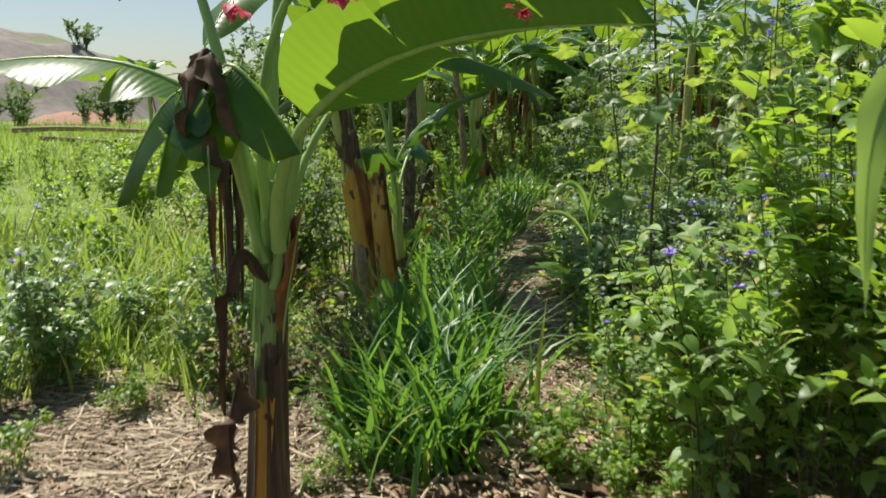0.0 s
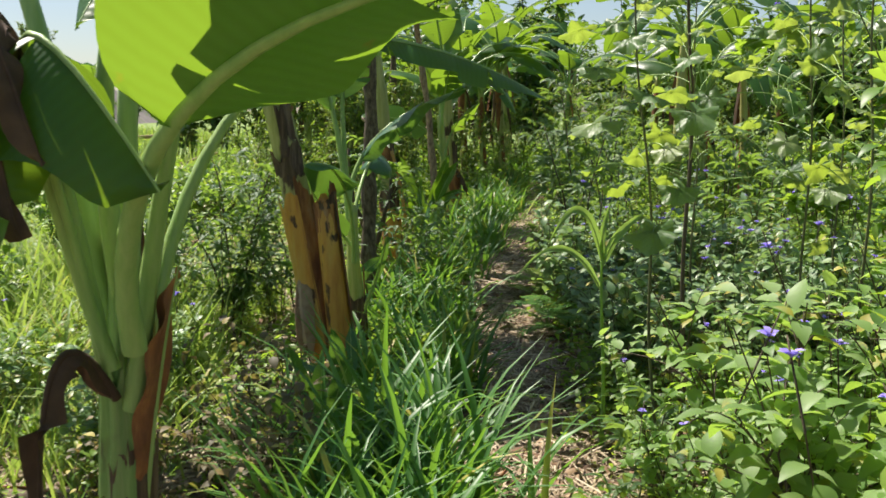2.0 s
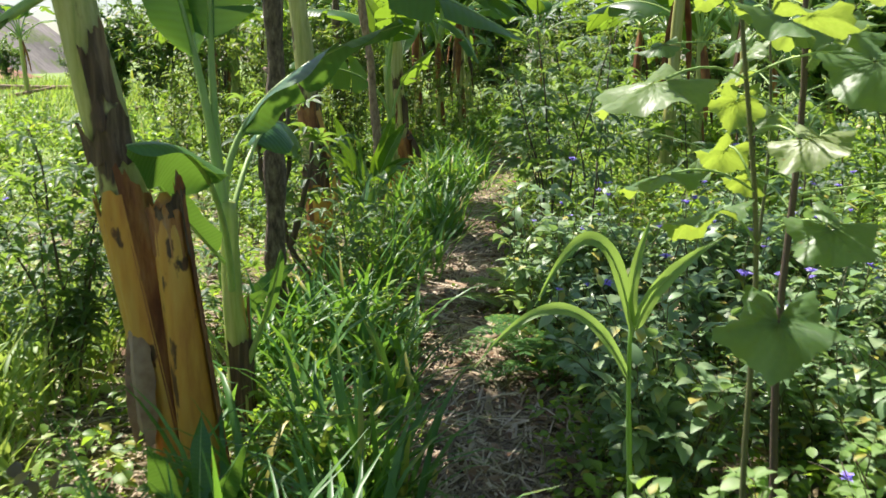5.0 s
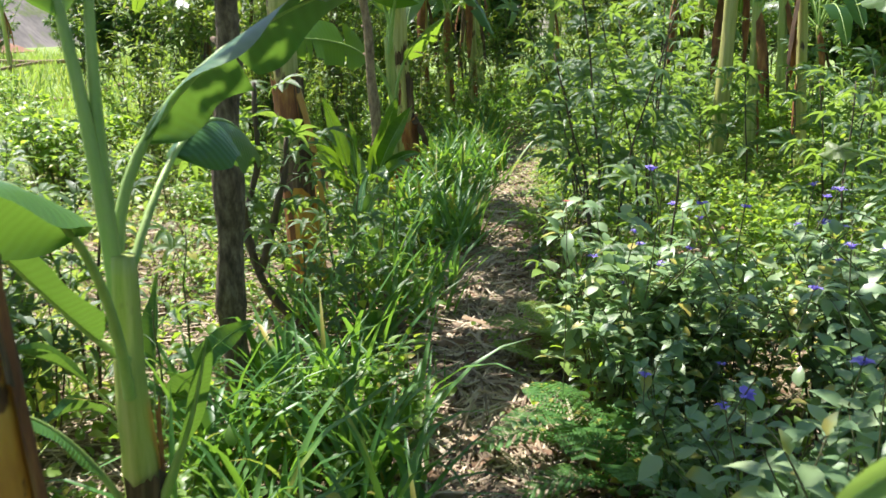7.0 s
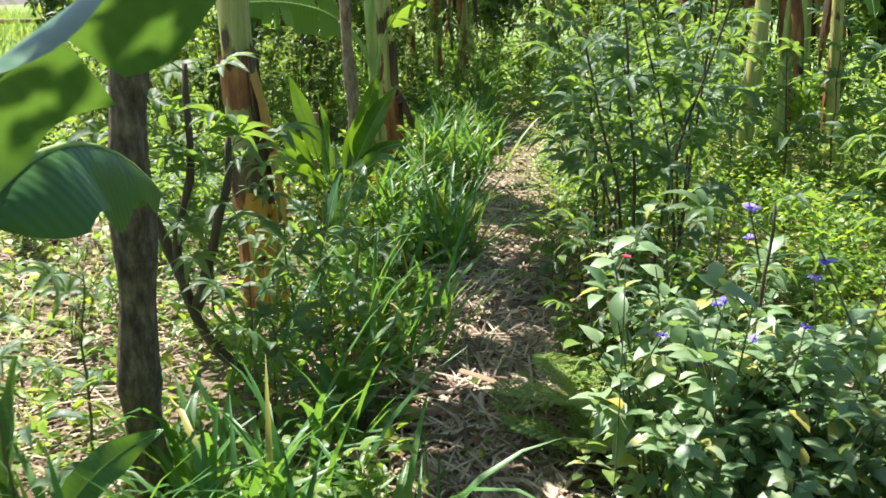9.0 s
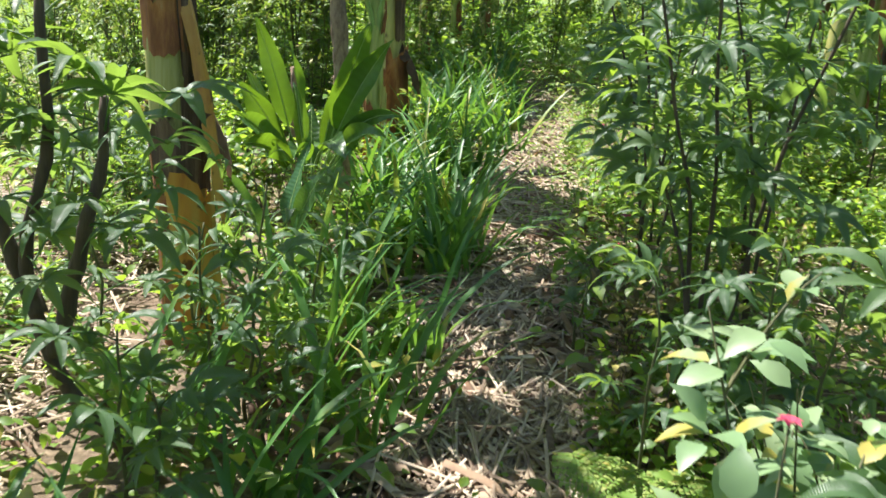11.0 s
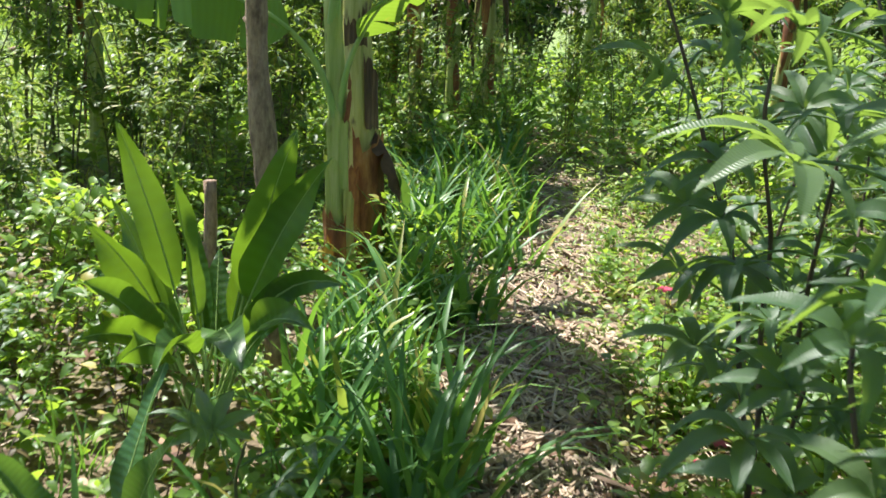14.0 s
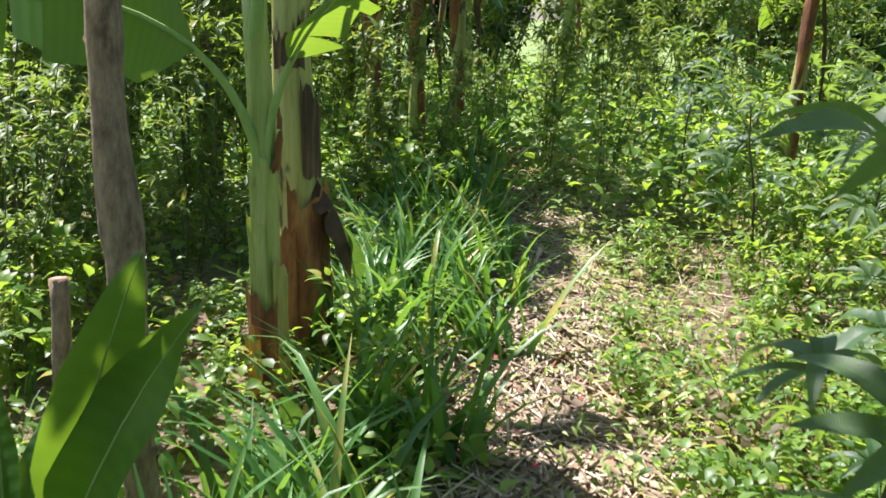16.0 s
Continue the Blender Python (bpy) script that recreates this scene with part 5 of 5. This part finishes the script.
turmeric(-0.30, 6.15, [((-0.36, 5.95, 0.62), 0.06, 0.09), ((-0.12, 6.0, 0.60), 0.1, 0.09), ((-0.55, 6.0, 0.45), 0.15, 0.11), ((0.05, 5.95, 0.35), 0.2, 0.08), ((-0.3, 6.4, 0.55), 0.08, 0.08)],
         "low clump of broad green leaves by the ochre stem", 7, SUCKER_LEAF, "broad_leaved_herb", "herb")
turmeric(0.12, 11.0, [((0.30, 10.9, 0.72), 0.08, 0.10), ((-0.05, 10.9, 0.68), 0.1, 0.10), ((0.22, 11.2, 0.75), 0.05, 0.10), ((0.36, 10.7, 0.45), 0.18, 0.09)],
         "low clump of broad green leaves among grass", 9, SUCKER_LEAF, "broad_leaved_herb", "herb")
turmeric(0.80, 14.3, [((0.72, 14.1, 0.72), 0.05, 0.10), ((0.98, 14.2, 0.55), 0.12, 0.08), ((0.7, 13.9, 0.45), 0.15, 0.09)], "upright broad leaf beside the banana stem", 12, SUCKER_LEAF, "broad_leaved_herb", "herb")
turmeric(0.62, 13.2, [((0.55, 13.0, 0.48), 0.08, 0.09), ((0.74, 12.95, 0.42), 0.14, 0.07), ((0.5, 12.9, 0.35), 0.18, 0.08), ((0.66, 13.3, 0.5), 0.06, 0.08)], "low broad green leaves in the grass", 14, SUCKER_LEAF,
         "broad_leaved_herb", "herb")


def maize(x, y, h, leaves, label, seed):
    z = gz(x, y) - 0.02
    root = thing("maize_plant", x, y, z, label, "maize", "maize plants")
    o = np.array([x, y, z])
    g = Geo()
    lv = np.linspace(0, 1, 14)
    g.tube(np.stack([0.01 * np.sin(lv * 5), 0 * lv, h * lv], -1), 0.011 * (1.1 - 0.6 * lv) * (1 + 0.1 * np.sin(lv * 30)), 8)
    g.object("stalk", CORN_LEAF, root)
    for k, (a, b, c, w) in enumerate(leaves):
        g = Geo()
        blade(g, np.asarray(a) - o, np.asarray(b) - o, np.asarray(c) - o, w, seg=24, cols=3, fold=-0.3, wave=0.06, seed=seed + k, blunt=0.9, base=0.3, roll=0.2 * math.sin(k * 3), side=(0.1, -1.0, 0.6))
        lf = g.object("leaf", CORN_LEAF, root)
        g = Geo()
        g.tube(bezier(np.asarray(a) - o, np.asarray(b) - o, np.asarray(c) - o, 14), np.linspace(0.0034, 0.0008, 14), 6, cap=False)
        g.object("midrib", MIDRIB, lf)
    return root


maize(0.875, 5.9, 0.95, [((0.873, 5.9, 0.90), (0.76, 5.86, 1.16), (0.61, 5.84, 1.00), 0.040), ((0.871, 5.9, 0.78), (0.68, 5.85, 0.99), (0.46, 5.8, 0.86), 0.032),
                         ((0.88, 5.9, 0.92), (0.94, 5.86, 1.06), (1.08, 5.84, 1.17), 0.038), ((0.873, 5.9, 0.92), (0.87, 5.90, 1.06), (0.92, 5.92, 1.22), 0.030)],
      "young maize plant with arching pale leaves", 3)
maize(1.0, 2.0, 1.75, [((1.0, 2.0, 1.60), (0.835, 1.93, 1.60), (0.815, 1.9, 1.20), 0.09), ((1.0, 2.0, 1.4), (1.1, 2.05, 1.7), (1.4, 2.1, 1.5), 0.07), ((1.0, 2.0, 1.7), (1.05, 2.2, 2.0), (1.1, 2.5, 1.8), 0.07)],
      "tall maize plant with a hanging leaf", 8)


def lobed_leaf(lobes, depth, seed):
    """A broad five-lobed leaf with a toothed rim, cupped a little, its stalk at the origin."""
    rng = np.random.default_rng(seed)
    n = 56
    th = np.linspace(-math.pi * 0.93, math.pi * 0.93, n)
    r = 0.5 * (1 - depth + depth * (1 - np.abs(np.sin(th * lobes / 2 * 0.97)))) * (1 - 0.18 * np.abs(th / math.pi)) * (1 + 0.035 * np.sign(np.sin(th * 23)) + rng.normal(0, 0.015, n))
    rows = []
    for q in (0.04, 0.3, 0.55, 0.8, 1.0):
        rr = r * q
        zz = 0.05 * np.cos(th * lobes) * q * q - 0.09 * q * q * (1 + 0.5 * np.sin(th * 2 + seed)) + 0.012 * np.sin(th * 17 + q * 9)
        rows.append(np.stack([np.sin(th) * rr, 0.12 + np.cos(th) * rr, zz], -1))
    g = Geo()
    g.grid(np.stack(rows), 5, n, np.stack([np.tile(th / 6.283 + 0.5, 5), np.repeat([0.0, 0.3, 0.55, 0.8, 1.0], n)], -1))
    return g


LOBED = []
for k in range(3):
    ob = lobed_leaf(5, (0.30, 0.26, 0.36)[k], 5 + k).object("leaf", VINE_LEAF)
    LOBED.append(ob.data)
    bpy.data.objects.remove(ob)


V3 = lambda *a: np.array(a, float)


def vine(x, y, path, leaves, size, label, seed, reach=0.12, first=0.25, own=(), name="climbing_vine", category="vine", r=0.008):
    """A climbing or upright stem with lobed leaves on long stalks; own lists single leaves by the end of the stalk and the size."""
    rng = np.random.default_rng(seed)
    z = gz(x, y) - 0.02
    root = thing(name, x, y, z, label, category, name.replace("_", " ") + "s")
    o = np.array([x, y, z])
    p = bezier(path[0] - o, path[1] - o, path[2] - o, 24)
    p[:, 0] += 0.012 * np.sin(np.linspace(0, 14, 24))
    g = Geo()
    g.tube(p, np.linspace(r, 0.4 * r, 24), 7)
    g.object("stem", DARK_TWIG if r > 0.009 else TWIG, root)
    places = []
    for k in range(leaves):
        q = first + (1 - first) * (k + 0.5) / leaves
        at = np.array([np.interp(q, np.linspace(0, 1, 24), p[:, i]) for i in range(3)])
        az = k * 137.5 + rng.uniform(-40, 40)
        places.append((at, at + turn_dir(az, rng.uniform(0, 50)) * reach * rng.uniform(0.4, 1.3), size * rng.uniform(0.6, 1.25), rng.uniform(-65, 5)))
    for e, sz in own:
        e = V3(*e) - o
        at = p[int(np.argmin(np.abs(p[:, 2] - e[2] + 0.05)))]
        places.append((at, e, sz, rng.uniform(-38, -8)))
    for k, (at, e, sz, pitch) in enumerate(places):
        st = Geo()
        st.tube(bezier(at, 0.5 * (at + e) + np.array([0, 0, 0.02]), e, 6), 0.0024, 5, cap=False)
        st.object("leaf_stalk", MIDRIB, root)
        az = math.degrees(math.atan2(e[0] - at[0], e[1] - at[1])) + rng.uniform(-35, 35)
        ob = new("leaf", LOBED[k % 3])
        ob.parent = root
        ob.matrix_basis = Matrix.Translation(e) @ Euler((0, 0, -radians(az))).to_matrix().to_4x4() @ Euler((radians(pitch), radians(rng.uniform(-30, 30)), 0)).to_matrix().to_4x4() @ Matrix.Scale(sz, 4)
    return root


vine(0.97, 5.30, (V3(0.97, 5.30, 0.0), V3(0.93, 5.28, 1.1), V3(0.82, 5.25, 2.3)), 4, 0.19, "climbing vine with large pale lobed leaves", 12, 0.2, 0.55, own=[
    ((0.71, 5.15, 1.56), 0.25), ((0.86, 5.08, 1.66), 0.23), ((0.82, 5.19, 1.33), 0.20), ((0.73, 5.16, 1.40), 0.17), ((0.90, 5.08, 1.18), 0.25), ((0.95, 5.16, 1.46), 0.19),
    ((0.72, 5.20, 1.76), 0.19), ((0.66, 5.22, 1.90), 0.18), ((0.98, 5.12, 1.32), 0.20), ((1.02, 5.10, 1.60), 0.22), ((0.80, 5.15, 1.86), 0.20)])
for k, (x, y, h, n, sz) in enumerate(((1.21, 5.8, 2.7, 40, 0.155), (1.66, 5.6, 2.6, 38, 0.16), (2.1, 6.3, 2.6, 34, 0.16), (2.2, 5.4, 2.5, 34, 0.16), (1.50, 6.7, 2.4, 26, 0.14), (1.62, 4.95, 2.4, 22, 0.14))):
    vine(x, y, (V3(x, y, 0.0), V3(x + 0.01, y, 0.5 * h), V3(x - 0.03, y - 0.05, h)), n, sz, "tall upright mallow shrub with broad lobed leaves", 20 + k, 0.34, 0.45, name="mallow_shrub", category="shrub", r=(0.012 if k == 0 else 0.0075))


def feathery(x, y, n, length, label, seed, mat):
    """Ferny leaves: many small leaflets in two ranks along each stalk."""
    rng = np.random.default_rng(seed)
    z = gz(x, y) - 0.01
    root = thing("feathery_herb", x, y, z, label, "herb", "feathery herbs")
    for k in range(n):
        az = k * 137.5 + rng.uniform(-25, 25)
        a = np.array([0, 0, 0.02])
        b = a + turn_dir(az, rng.uniform(45, 75)) * length * 0.55
        c = b + turn_dir(az, rng.uniform(-15, 20)) * length * 0.6
        p = bezier(a, b, c, 14)
        g = Geo()
        g.tube(p, np.linspace(0.003, 0.001, 14), 5, cap=False)
        tan = unit(np.gradient(p, axis=0))
        side = unit(np.cross(tan, [0, 0, 1.0]))
        for sgn in (-1, 1):
            for i in range(4, 14):
                d = unit(side[i] * sgn + tan[i] * 0.45)
                w = length * 0.28 * math.sin(math.pi * (i - 2) / 13)
                m = 7
                q = np.linspace(0.1, 1, m)
                pos = p[i] + d * (w * q)[:, None]
                cross = unit(np.cross(d, [0, 0, 1.0]))
                for s2 in (-1, 1):
                    scatter(g, SMALL_LEAF, pos, np.tile(cross * s2 + d * 0.5, (m, 1)), np.tile([0.05, 0.05, 1.0], (m, 1)), np.full(m, 0.024))
        g.object("frond", mat, root)
    return root


feathery(0.96, 8.3, 8, 0.34, "bright green feathery herb beside the path", 2, GRASS)
feathery(1.05, 7.95, 6, 0.32, "bright green feathery herb beside the path", 5, GRASS)
feathery(1.10, 9.35, 8, 0.34, "yellow-green feathery herb beside the path", 3, MEADOW)
feathery(1.02, 9.12, 5, 0.26, "yellow-green feathery herb beside the path", 4, MEADOW)


# ---- ground cover ----
def cover(name, label, mat, n, place, rng, height, size, shape):
    """Countless small leaves of creeping weeds, standing at various heights over the soil."""
    x, y = place(n)
    n = len(x)
    h = height * rng.beta(1.3, 2.2, n)
    pos = np.stack([x, y, ground_z(x, y) + 0.01 + h], -1)
    az = rng.uniform(0, 6.283, n)
    el = rng.normal(0.0, 0.4, n)
    al = np.stack([np.cos(az) * np.cos(el), np.sin(az) * np.cos(el), np.sin(el)], -1)
    g = Geo()
    scatter(g, shape, pos, al, np.stack([rng.normal(0, 0.35, n), rng.normal(0, 0.35, n), np.ones(n)], -1), size * rng.uniform(0.5, 1.3, n))
    return g.object(name, mat, label=label, kind="stuff")


rng = np.random.default_rng(15)
right_side = lambda gap: (lambda x, y: x > path_x(y) + gap)
cover("creeping_weeds", "creeping green weeds under the shrubs", SHRUB_LEAF, 28000, tufts(rng, 0.7, 4.5, 4.2, 14, 18, 0.10, right_side(0.27)), rng, 0.38, 0.055, OVATE)
cover("creeping_weeds", "weeds with narrow leaves in the second stretch", MEADOW, 12000, tufts(rng, 1.2, 4.8, 11.0, 20, 16, 0.12, right_side(0.15)), rng, 0.45, 0.05, NARROW)
cover("creeping_weeds", "green weeds among the verge grass", SHRUB_LEAF, 12000, tufts(rng, -0.9, 2.0, 5.0, 22, 14, 0.09, lambda x, y: x < path_x(y) - 0.36), rng, 0.30, 0.06, OVATE)
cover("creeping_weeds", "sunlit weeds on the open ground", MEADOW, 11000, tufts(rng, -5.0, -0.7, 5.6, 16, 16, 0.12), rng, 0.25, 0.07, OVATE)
cover("creeping_weeds", "rank green weeds that close the path's far end", SHRUB_LEAF, 22000, tufts(rng, -2.5, 9.0, 15.5, 28, 22, 0.25, lambda x, y: np.abs(x - path_x(y)) > np.interp(y, [15, 17, 18], [0.3, 0.15, -1])), rng, 0.7, 0.09,
      OVATE)
cover("creeping_weeds", "weeds beyond the shrubs", SHRUB_LEAF, 16000, tufts(rng, 4.3, 10.0, -5.0, 17, 22, 0.22), rng, 0.5, 0.085, OVATE)
cover("path_weeds", "scattered small weeds on the trodden path", SHRUB_LEAF, 1800, lambda n: (lambda y: (path_x(y) + rng.normal(0, 0.3, n), y))(rng.uniform(5, 20, n)), rng, 0.10, 0.035, OVATE)
cover("path_weeds", "small narrow-leaved weeds closing over the path", MEADOW, 3600, lambda n: (lambda y: (path_x(y) + rng.normal(0.16, 0.2, n), y))(rng.uniform(12.2, 19, n)), rng, 0.2, 0.045, NARROW)


# ---- small things ----
def fallen_leaf(x, y, length, width, az, label, mat, lift=0.1):
    z = gz(x, y)
    root = thing("fallen_banana_leaf", x, y, z, label, "fallen leaf")
    d = turn_dir(az, 0)
    g = Geo()
    blade(g, -d * length * 0.5 + V3(0, 0, 0.015), V3(0, 0, lift), d * length * 0.5 + V3(0, 0, 0.02), width, seg=16, cols=4, fold=0.35, wave=0.08, tears=2, seed=int(az))
    lf = g.object("leaf_blade", mat, root)
    g = Geo()
    g.tube(bezier(-d * length * 0.5 + V3(0, 0, 0.02), V3(0, 0, lift + 0.005), d * length * 0.5 + V3(0, 0, 0.025), 10), np.linspace(0.008, 0.002, 10), 6)
    g.object("midrib", DRY_SHEATH, root)
    return root


fallen_leaf(0.80, 13.7, 0.46, 0.26, 75, "yellowed fallen banana leaf with brown spots", YELLOWED, 0.2)
fallen_leaf(0.98, 13.95, 0.22, 0.12, 150, "brown fallen banana leaf", WITHERED, 0.16)
fallen_leaf(1.66, 13.9, 0.42, 0.13, 80, "dry brown banana leaf lying across the path", LITTER, 0.05)
fallen_leaf(1.60, 14.15, 0.34, 0.12, 35, "crumpled brown banana leaf on the path", LITTER, 0.07)
fallen_leaf(1.74, 13.75, 0.3, 0.10, 120, "split brown banana leaf on the path", WITHERED, 0.06)
fallen_leaf(1.58, 13.5, 0.5, 0.20, 110, "dry pale banana leaf lying across the path", STRAW, 0.05)
fallen_leaf(1.85, 13.65, 0.3, 0.14, 20, "dry pale banana leaf beside the path", STRAW, 0.06)
fallen_leaf(0.55, 4.6, 0.5, 0.14, 60, "dry grey banana leaf on the path", LITTER, 0.05)
fallen_leaf(0.40, 5.6, 0.5, 0.12, 20, "dry brown banana leaf on the path", LITTER, 0.06)
fallen_leaf(-1.6, 5.4, 0.6, 0.16, 100, "pale dry banana leaf in the grass", STRAW, 0.08)


def withered_bunch(x, y, top, label, seed):
    """Shrivelled stalks and strips that hang in a bunch from a dead stem."""
    rng = np.random.default_rng(seed)
    z = gz(x, y)
    root = thing("withered_banana_plant", x, y, z, label, "dead plant")
    g = Geo()
    g.tube(np.array([(0, 0, -0.02), (0.02, 0, 0.5 * top), (0, 0, top)]), [0.03, 0.025, 0.015], 8)
    g.object("dead_stem", DARK_SHEATH, root)
    for k in range(11):
        az = k * 40 + rng.uniform(-15, 15)
        a = V3(0, 0, top - 0.03)
        b = a + turn_dir(az, 20) * 0.09 + V3(0, 0, 0.02)
        c = a + turn_dir(az, 0) * rng.uniform(0.06, 0.16) - V3(0, 0, top * rng.uniform(0.45, 0.85))
        g = Geo()
        blade(g, a, b - V3(0, 0, 0.1), c, 0.045, seg=12, cols=2, fold=0.7, wave=0.2, seed=seed + k)
        g.object("withered_leaf", (DARK_SHEATH, WITHERED, DRY_SHEATH)[k % 3], root)
    return root


withered_bunch(-1.30, 6.0, 1.25, "withered dark brown banana plant with hanging strips", 3)


def pole(a, b, r, label, seed):
    a, b = V3(*a), V3(*b)
    root = thing("fallen_pole", *a, label, "pole", "fallen poles in the field")
    lv = np.linspace(0, 1, 12)
    p = (b - a)[None] * lv[:, None]
    p[:, 2] += 0.12 * np.sin(lv * 5 + seed)
    g = Geo()
    g.tube(p, r * (1.1 - 0.5 * lv), 8)
    g.object("pole_body", PALE_BARK, root)
    return root


pole((-14.5, 34.0, 0.75), (-7.5, 37.0, 0.95), 0.09, "pale dry fallen pole in the meadow", 1)
pole((-12.0, 30.0, 0.60), (-9.0, 34.0, 0.75), 0.07, "pale dry fallen pole in the meadow", 2)
pole((-6.2, 24.0, 0.45), (-4.6, 26.5, 0.5), 0.05, "pale dry fallen pole in the meadow", 3)


def blossom(x, y, z, r, label, stem_foot):
    root = thing("red_flower", x, y, z, label, "flower", "red flowers")
    g = Geo()
    n = 6
    az = np.linspace(0, 6.283, n, endpoint=False)
    al = np.stack([np.cos(az), np.sin(az), np.full(n, 0.25)], -1)
    scatter(g, leaflet(0.75, 3), np.zeros((n, 3)), al, np.tile([0.0, 0.0, 1.0], (n, 1)), np.full(n, r))
    g.object("petals", RED_PETAL, root)
    g = Geo()
    foot = V3(*stem_foot) - V3(x, y, z)
    g.tube(bezier(foot, 0.5 * foot + V3(0.01, 0.01, 0), V3(0, 0, 0), 6), [0.0016] * 6, 5)
    g.object("flower_stem", TWIG, root)
    return root


blossom(0.925, 8.42, 1.00, 0.016, "pink-red flower over the shrubs", (0.93, 8.45, gz(0.93, 8.45)))
blossom(1.43, 11.75, 0.80, 0.032, "orange-red flower among weeds", (1.44, 11.76, gz(1.44, 11.76)))
blossom(1.55, 11.55, 0.45, 0.03, "pink flower among weeds", (1.56, 11.55, gz(1.56, 11.55)))


def scrap(x, y):
    root = thing("paper_scrap", x, y, gz(x, y) + 0.02, "small white scrap on the trodden straw", "litter")
    g = Geo()
    q = np.linspace(-0.5, 0.5, 5)
    X, Y = np.meshgrid(q * 0.07, q * 0.045)
    g.grid(np.stack([X, Y, 0.015 + 0.012 * np.sin(X * 90) + 0.01 * np.cos(Y * 120)], -1), 5, 5)
    g.object("scrap_sheet", STRAW, root)


scrap(1.46, 12.45)


def bank_of_red_earth():
    xs, ys = np.linspace(-28, -21, 30), np.linspace(66, 72, 10)
    X, Y = np.meshgrid(xs, ys)
    h = 0.85 + 0.8 * np.clip(1 - ((X + 24.5) / 3.2) ** 2, 0, 1) ** 0.5 * np.clip(1 - ((Y - 69) / 3) ** 2, 0, 1) + 0.08 * np.sin(X * 3) * np.sin(Y * 4) - 0.3
    g = Geo()
    g.grid(np.stack([X, Y, h], -1), 10, 30)
    return g.object("earth_bank", RED_EARTH, label="low bank of bare red earth beyond the meadow", kind="structure")


bank_of_red_earth()
hill_trees = [herb("hill_tree", "small round-crowned tree on the bare hill", "tree", 4.6, 1.7, 9, 46, 0.34, FAR_LEAF, 91, group="trees on the hill", lean=26, r=0.05)]
spread_kind(hill_trees, [(-34.5, 98.0, 0.9)], rng)
for ob in scene.objects:
    if ob.name.startswith("hill_tree") and ob.location.z > -5:
        ob.location.z = 6.6
retire(hill_trees)


def flowering_tree(x, y, seed):
    """A slender tree whose bough arches over the start of the path, with drooping ranks of leaflets and red blossom."""
    rng = np.random.default_rng(seed)
    z = gz(x, y) - 0.03
    root = thing("flowering_tree", x, y, z, "slender flowering tree with an overhanging leafy bough", "tree")
    g = Geo()
    lv = np.linspace(0, 1, 18)
    g.tube(np.stack([0.25 * lv ** 2, 0.3 * lv ** 2, 2.5 * lv], -1), 0.035 * (1.1 - 0.6 * lv) * (1 + 0.06 * np.sin(lv * 30)), 10)
    g.object("trunk", BARK, root)
    for k, (tip, n) in enumerate((((1.95, 1.95, 2.02), 15), ((1.22, 1.85, 2.02), 13), ((1.5, 1.65, 2.03), 12))):
        p = bezier((0.2, 0.24, 2.3), (0.5 * tip[0] + 0.1, 0.5 * tip[1] + 0.1, 2.55), tip, 16)
        g = Geo()
        g.tube(p, np.linspace(0.014, 0.003, 16), 6)
        g.object("bough", DARK_TWIG, root)
        lg = Geo()
        for j in range(n):
            at = p[min(15, 6 + int(9.5 * j / n))]
            az = rng.uniform(0, 360)
            e = at + turn_dir(az, rng.uniform(-60, -5)) * rng.uniform(0.14, 0.22)
            q = bezier(at, 0.5 * (at + e) + V3(0, 0, 0.03), e, 10)
            lg.tube(q, 0.0012, 4, cap=False)
            tan = unit(np.gradient(q, axis=0))
            side = unit(np.cross(tan, [0.02, 0.03, 1.0]))
            for sgn in (-1, 1):
                scatter(lg, leaflet(0.36, 2), q[1:], side[1:] * sgn + tan[1:] * 0.3, np.tile([0.05, 0.05, 1.0], (9, 1)), np.full(9, 0.034))
        lg.object("leaves", PIGEON_LEAF, root)
        fg = Geo()
        n2 = 10
        az = rng.uniform(0, 6.283, n2)
        scatter(fg, leaflet(0.7, 3), np.tile(p[15] - V3(0, 0, 0.06), (n2, 1)) + rng.normal(0, 0.012, (n2, 3)), np.stack([np.cos(az), np.sin(az), rng.uniform(-1.2, 0.2, n2)], -1), np.tile([0.1, 0.0, 1.0], (n2, 1)), rng.uniform(0.03, 0.05, n2))
        fg.tube(np.array([p[15], p[15] - V3(0, 0, 0.06)]), 0.002, 5)
        fg.object("blossom", RED_PETAL, root, "deep red blossom")
    return root


flowering_tree(-1.75, 0.75, 5)


def petals():
    rng = np.random.default_rng(8)
    n = 60
    x, y = rng.uniform(1.15, 1.75, n), rng.uniform(11.6, 14.2, n)
    az = rng.uniform(0, 6.283, n)
    g = Geo()
    scatter(g, leaflet(0.8, 2), np.stack([x, y, ground_z(x, y) + rng.uniform(0.03, 0.06, n)], -1), np.stack([np.cos(az), np.sin(az), np.zeros(n)], -1),
            np.stack([rng.normal(0, 0.3, n), rng.normal(0, 0.3, n), np.ones(n)], -1), rng.uniform(0.02, 0.04, n))
    return g.object("fallen_petals", RED_PETAL, label="pink-red petals fallen on the path", kind="stuff")


petals()
